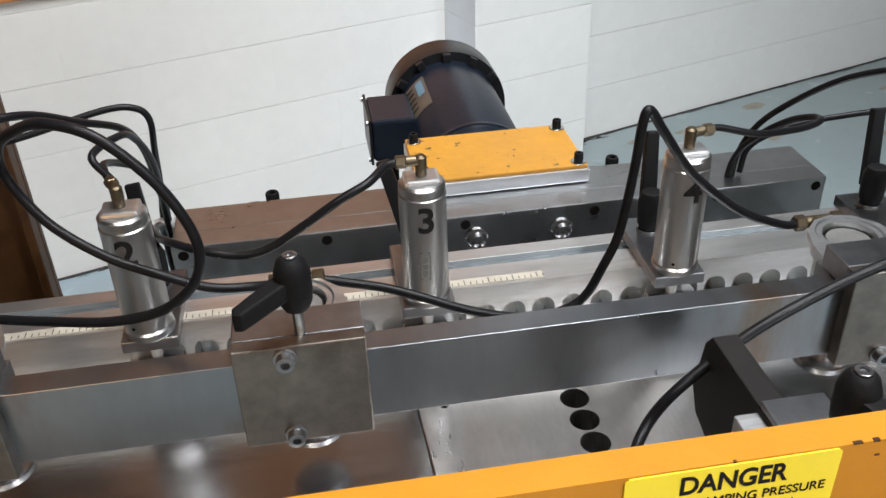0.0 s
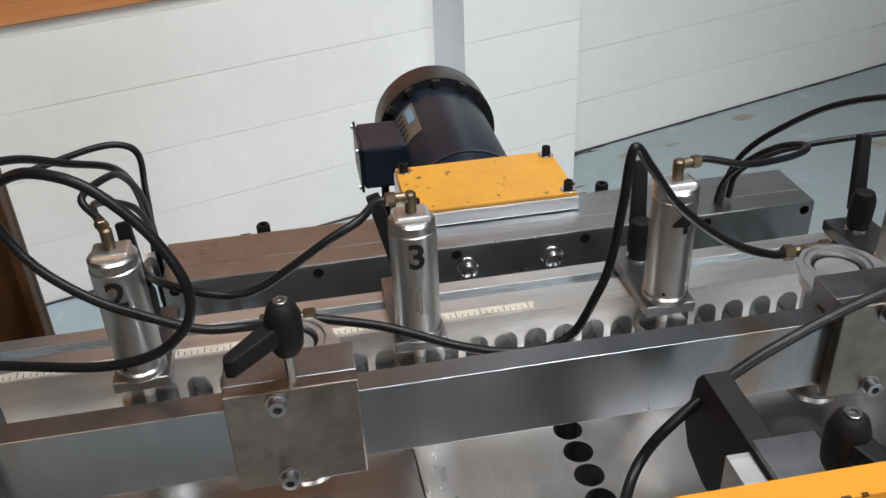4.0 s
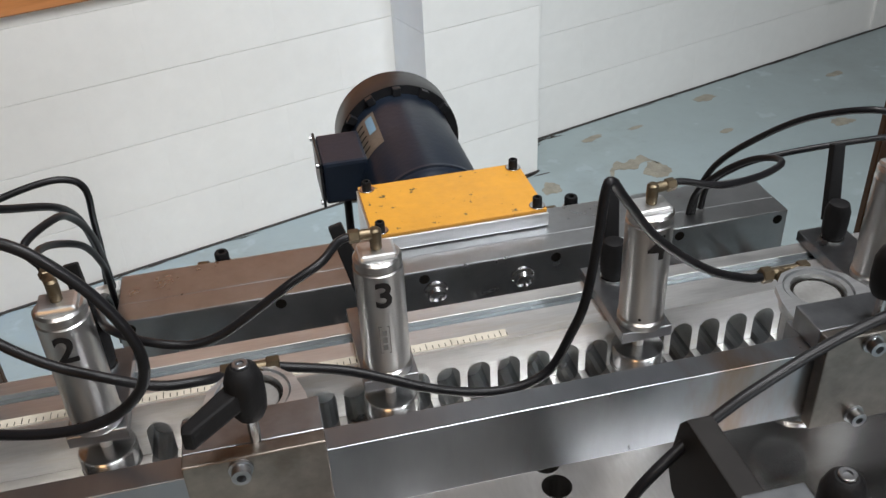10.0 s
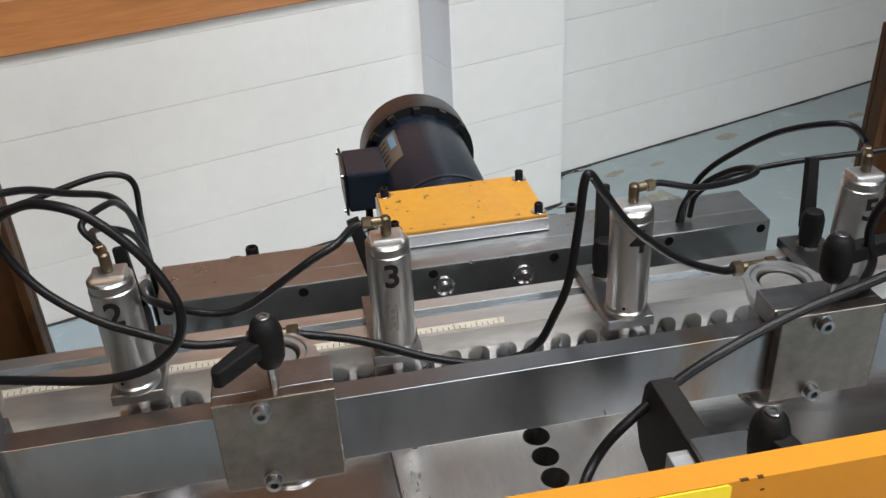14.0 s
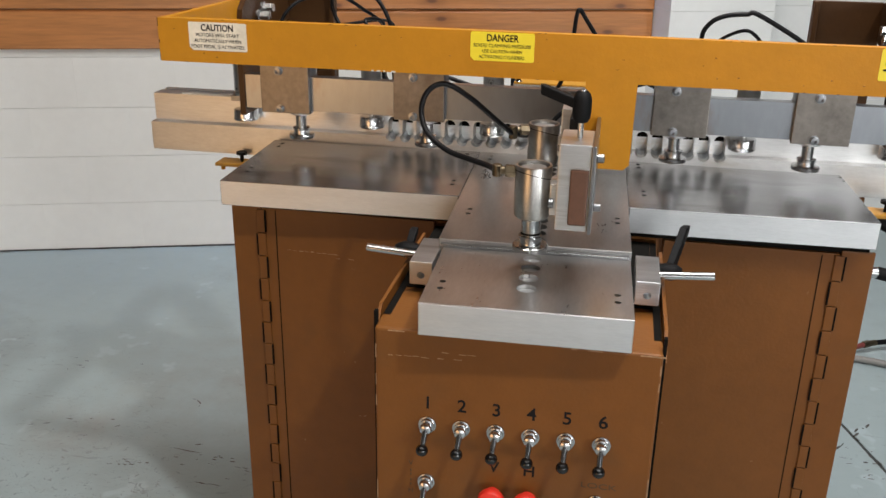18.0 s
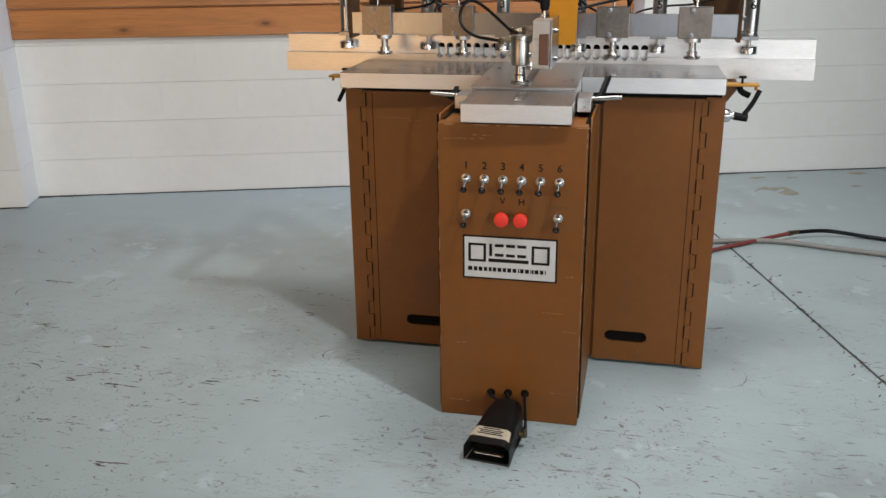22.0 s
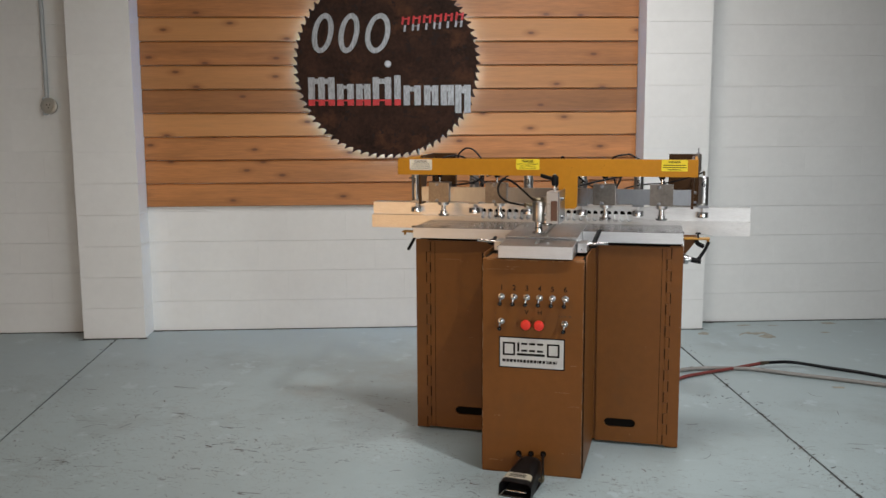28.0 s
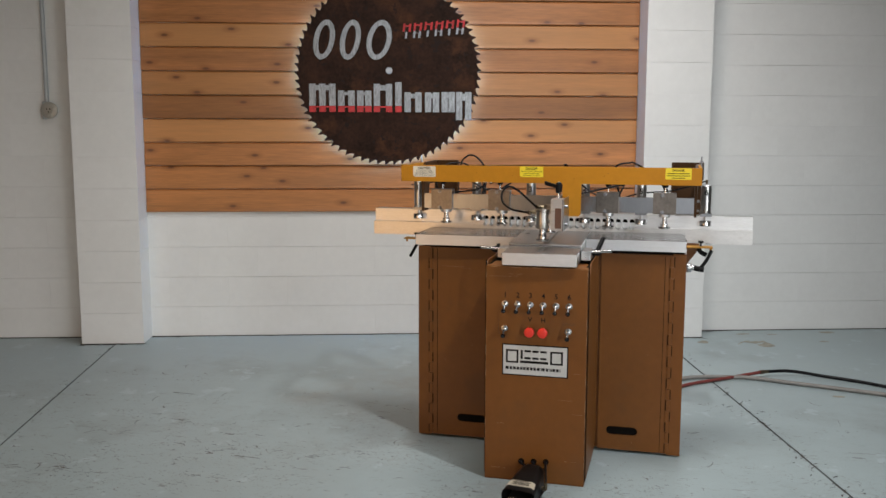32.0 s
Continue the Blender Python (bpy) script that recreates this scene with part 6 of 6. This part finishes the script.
for x, y, r, st, turn, seed in ((1.805, 3.297, 0.026, 2.0, 19, 1), (1.352, 2.775, 0.045, 1.3, 60, 2), (0.94, 2.76, 0.035, 1.2, 70, 3), (1.22, 3.09, 0.018, 2.6, 25, 4), (2.206, 2.924, 0.03, 1.7, 0, 5),
                                (1.747, 2.99, 0.014, 2.2, 19, 6), (1.42, 3.126, 0.012, 2.8, 19, 7), (2.45, 3.35, 0.02, 2.4, 19, 8), (1.62, 1.62, 0.02, 1.6, 10, 9)):
    patch("paint_patch", x, y, r, st, turn, M_BARE, seed)

# --- long scuffs, chips and scratches in the paint
M_SCUFF = material("floor_scuff", (0.115, 0.080, 0.070), 0.7, vary=0.3, scale=40)
M_GRIME = material("joint_grime", (0.075, 0.068, 0.062), 0.8, vary=0.3, scale=30)
rnd = random.Random(21)


def under_machine(x, y):
    return (-0.42 < x < 0.80 and 0.43 < y < 0.82) or (-0.01 < x < 0.43 and -0.27 < y < 0.5)


def scuff(own, x, y, a, n, step, bend, w, keep=0.88):
    """A thin broken line dragged through the paint."""
    old = None
    for k in range(n + 1):
        s, c = math.sin(a), math.cos(a)
        ww = w * (0.25 + math.sin(math.pi * k / n)) * rnd.uniform(0.6, 1.2)
        pair = [own.verts.new((x - s * ww, y + c * ww, 0.0006)), own.verts.new((x + s * ww, y - c * ww, 0.0006))]
        if old and rnd.random() < keep:
            own.faces.new((old[0], old[1], pair[1], pair[0]))
        old = pair
        x, y, a = x + c * step, y + s * step, a + bend + rnd.uniform(-0.15, 0.15)


def chip(own, x, y, a, long, thin, z=0.0007):
    n = rnd.randint(5, 8)
    ring = []
    for j in range(n):
        u, v = long * math.cos(6.283 * j / n) * rnd.uniform(0.6, 1.2), thin * math.sin(6.283 * j / n) * rnd.uniform(0.5, 1.4)
        ring.append(own.verts.new((x + u * math.cos(a) - v * math.sin(a), y + u * math.sin(a) + v * math.cos(a), z)))
    own.faces.new(ring)


own = bmesh.new()
for i in range(95):                            # curls and drag lines
    x, y = rnd.uniform(-2.6, 2.4), rnd.uniform(-2.2, 1.5)
    if under_machine(x, y):
        continue
    scuff(own, x, y, rnd.uniform(0, 6.28), rnd.choice((4, 5, 6, 8, 10)), rnd.uniform(0.008, 0.020), rnd.uniform(-0.22, 0.22), rnd.uniform(0.0009, 0.0022))
for i in range(150):                           # clusters of chips, most of them dragged along the machine's front
    cx, cy, spread, drag = rnd.uniform(-2.5, 2.3), rnd.uniform(-2.2, 1.3), rnd.uniform(0.03, 0.15), rnd.gauss(0.08, 0.14)
    for k in range(rnd.randint(4, 18)):
        x, y = cx + rnd.gauss(0, spread), cy + rnd.gauss(0, spread * 0.35)
        if not under_machine(x, y):
            chip(own, x, y, drag + rnd.gauss(0, 0.25), rnd.uniform(0.002, 0.013), rnd.uniform(0.0008, 0.0026))
for i in range(60):                            # longer dark rubs
    x, y = rnd.uniform(-2.4, 2.2), rnd.uniform(-2.0, 1.0)
    if not under_machine(x, y):
        for k in range(rnd.randint(2, 5)):
            scuff(own, x + rnd.gauss(0, 0.02), y + rnd.gauss(0, 0.010), rnd.gauss(0.08, 0.15), rnd.choice((3, 4, 6)), rnd.uniform(0.008, 0.016), rnd.uniform(-0.05, 0.05), rnd.uniform(0.0012, 0.0032), 0.75)
tagged(part("scuff", own, M_SCUFF, floor), "thin brown scuffs in the floor paint", kind="stuff")
own = bmesh.new()                              # chipped paint along the saw-cut joints
for (x0, drift), many in zip(JOINTS, (40, 130)):
    for i in range(many):
        y = rnd.uniform(-2.0, 2.3)
        x = x0 + drift * y + rnd.choice((-1, 1)) * abs(rnd.gauss(0.006, 0.02 if many < 50 else 0.045))
        p = room(x, y, 0)
        chip(own, p.x, p.y, radians(WALL_TURN) + rnd.gauss(0.5, 0.5), rnd.uniform(0.004, 0.020), rnd.uniform(0.0015, 0.005), 0.0008)
    for i in range(many // 2):                 # broken edges of the cut
        y = rnd.uniform(-2.2, 2.4)
        p = room(x0 + drift * y + rnd.choice((-0.005, 0.005)), y, 0)
        chip(own, p.x, p.y, radians(WALL_TURN + 90), rnd.uniform(0.008, 0.03), rnd.uniform(0.0015, 0.005), 0.0009)
for a, b in PILLARS:                           # grime gathered at the foot of the pillars and of the wall
    for i in range(46):
        x = rnd.uniform(a - 0.22, b + 0.22)
        front = a - 0.01 < x < b + 0.01
        p = room(x, WALL_Y - (P_DEPTH if front else 0) - 0.006 - abs(rnd.gauss(0, 0.014)), 0)
        chip(own, p.x, p.y, radians(WALL_TURN) + rnd.gauss(0, 0.1), rnd.uniform(0.012, 0.05), rnd.uniform(0.002, 0.008), 0.0008)
for i in range(110):
    p = room(rnd.uniform(-3.4, 3.4), WALL_Y - 0.006 - abs(rnd.gauss(0, 0.008)), 0)
    chip(own, p.x, p.y, radians(WALL_TURN) + rnd.gauss(0, 0.08), rnd.uniform(0.008, 0.05), rnd.uniform(0.0012, 0.004), 0.0008)
tagged(part("grime", own, M_GRIME, floor), "dark grime and chipped paint along the joints", kind="stuff")

# ---------------------------------------------------------------- wall blocks, last
block_w, block_h = 0.4064, COURSE


def block_mesh(w, h, d=0.012):
    own = bmesh.new()
    e, k, g = 0.0026, 0.0010, 0.0007            # a shallow tooled groove round every block
    back = [own.verts.new(p) for p in ((-w / 2, 0, g), (w / 2, 0, g), (w / 2, 0, h - g), (-w / 2, 0, h - g))]
    front = [own.verts.new(p) for p in ((-w / 2 + k, -d, e), (w / 2 - k, -d, e), (w / 2 - k, -d, h - e), (-w / 2 + k, -d, h - e))]
    mid = [own.verts.new((v.co.x, -d + 0.0006, v.co.z)) for v in back]
    own.faces.new(front)
    for a, b in ((back, mid), (mid, front)):
        for i in range(4):
            own.faces.new((a[i], a[(i + 1) % 4], b[(i + 1) % 4], b[i]))
    bmesh.ops.recalc_face_normals(own, faces=own.faces[:])
    me = bpy.data.meshes.new("block")
    own.to_mesh(me)
    own.free()
    me.materials.append(M_WALL)
    return me


FULL = block_mesh(block_w, block_h)
rnd = random.Random(4)


def lay(parent, mesh, m):
    ob = new("block", mesh)
    ob.parent = parent
    ob.matrix_basis = ROOM @ m


for row in range(14):
    for col in range(-9, 9):
        x = col * block_w + (block_w / 2 if row % 2 else 0) + 0.11
        z = row * COURSE
        if (W0 + 0.25 < x < W1 - 0.25 and z > WZ + 0.05) or x < -3.5 or x > 3.7:
            continue
        if any(a + block_w * 0.2 < x < b - block_w * 0.2 for a, b in PILLARS):
            continue
        lay(wall_back, FULL, Matrix.Translation((x, WALL_Y + 0.0125 + rnd.uniform(-0.0001, 0.0001), z)))
for ob, (a, b) in zip(pillar_obs, PILLARS):
    front, ret = block_mesh(b - a, COURSE, 0.008), block_mesh(P_DEPTH - 0.002, COURSE, 0.006)
    for row in range(14):
        lay(ob, front, Matrix.Translation(((a + b) / 2, WALL_Y - P_DEPTH + 0.0085, row * COURSE)))
        lay(ob, ret, Matrix.Translation((b - 0.0065, WALL_Y - P_DEPTH / 2 + 0.004, row * COURSE)) @ Matrix.Rotation(math.pi / 2, 4, "Z"))
        lay(ob, ret, Matrix.Translation((a + 0.0065, WALL_Y - P_DEPTH / 2 + 0.004, row * COURSE)) @ Matrix.Rotation(-math.pi / 2, 4, "Z"))
# plain wall beyond the blocks in view
far = bmesh.new()
box(S0, -3.72, WALL_Y, WALL_Y + 0.0119, 0, 14 * COURSE, 0, far)
box(3.92, S1, WALL_Y, WALL_Y + 0.0119, 0, 14 * COURSE, 0, far)
room_mesh("wall_face", far, M_WALL, "white painted wall face")
# added dark band out of view, keeps the table's reflections dark
room_mesh("wall_top", box(S0, S1, WALL_Y - 0.002, WALL_Y + 0.0117, 14 * COURSE + 0.002, CEIL - 0.002), M_CEIL, "dark band added above the blocks, out of view, darkening the table's reflections")
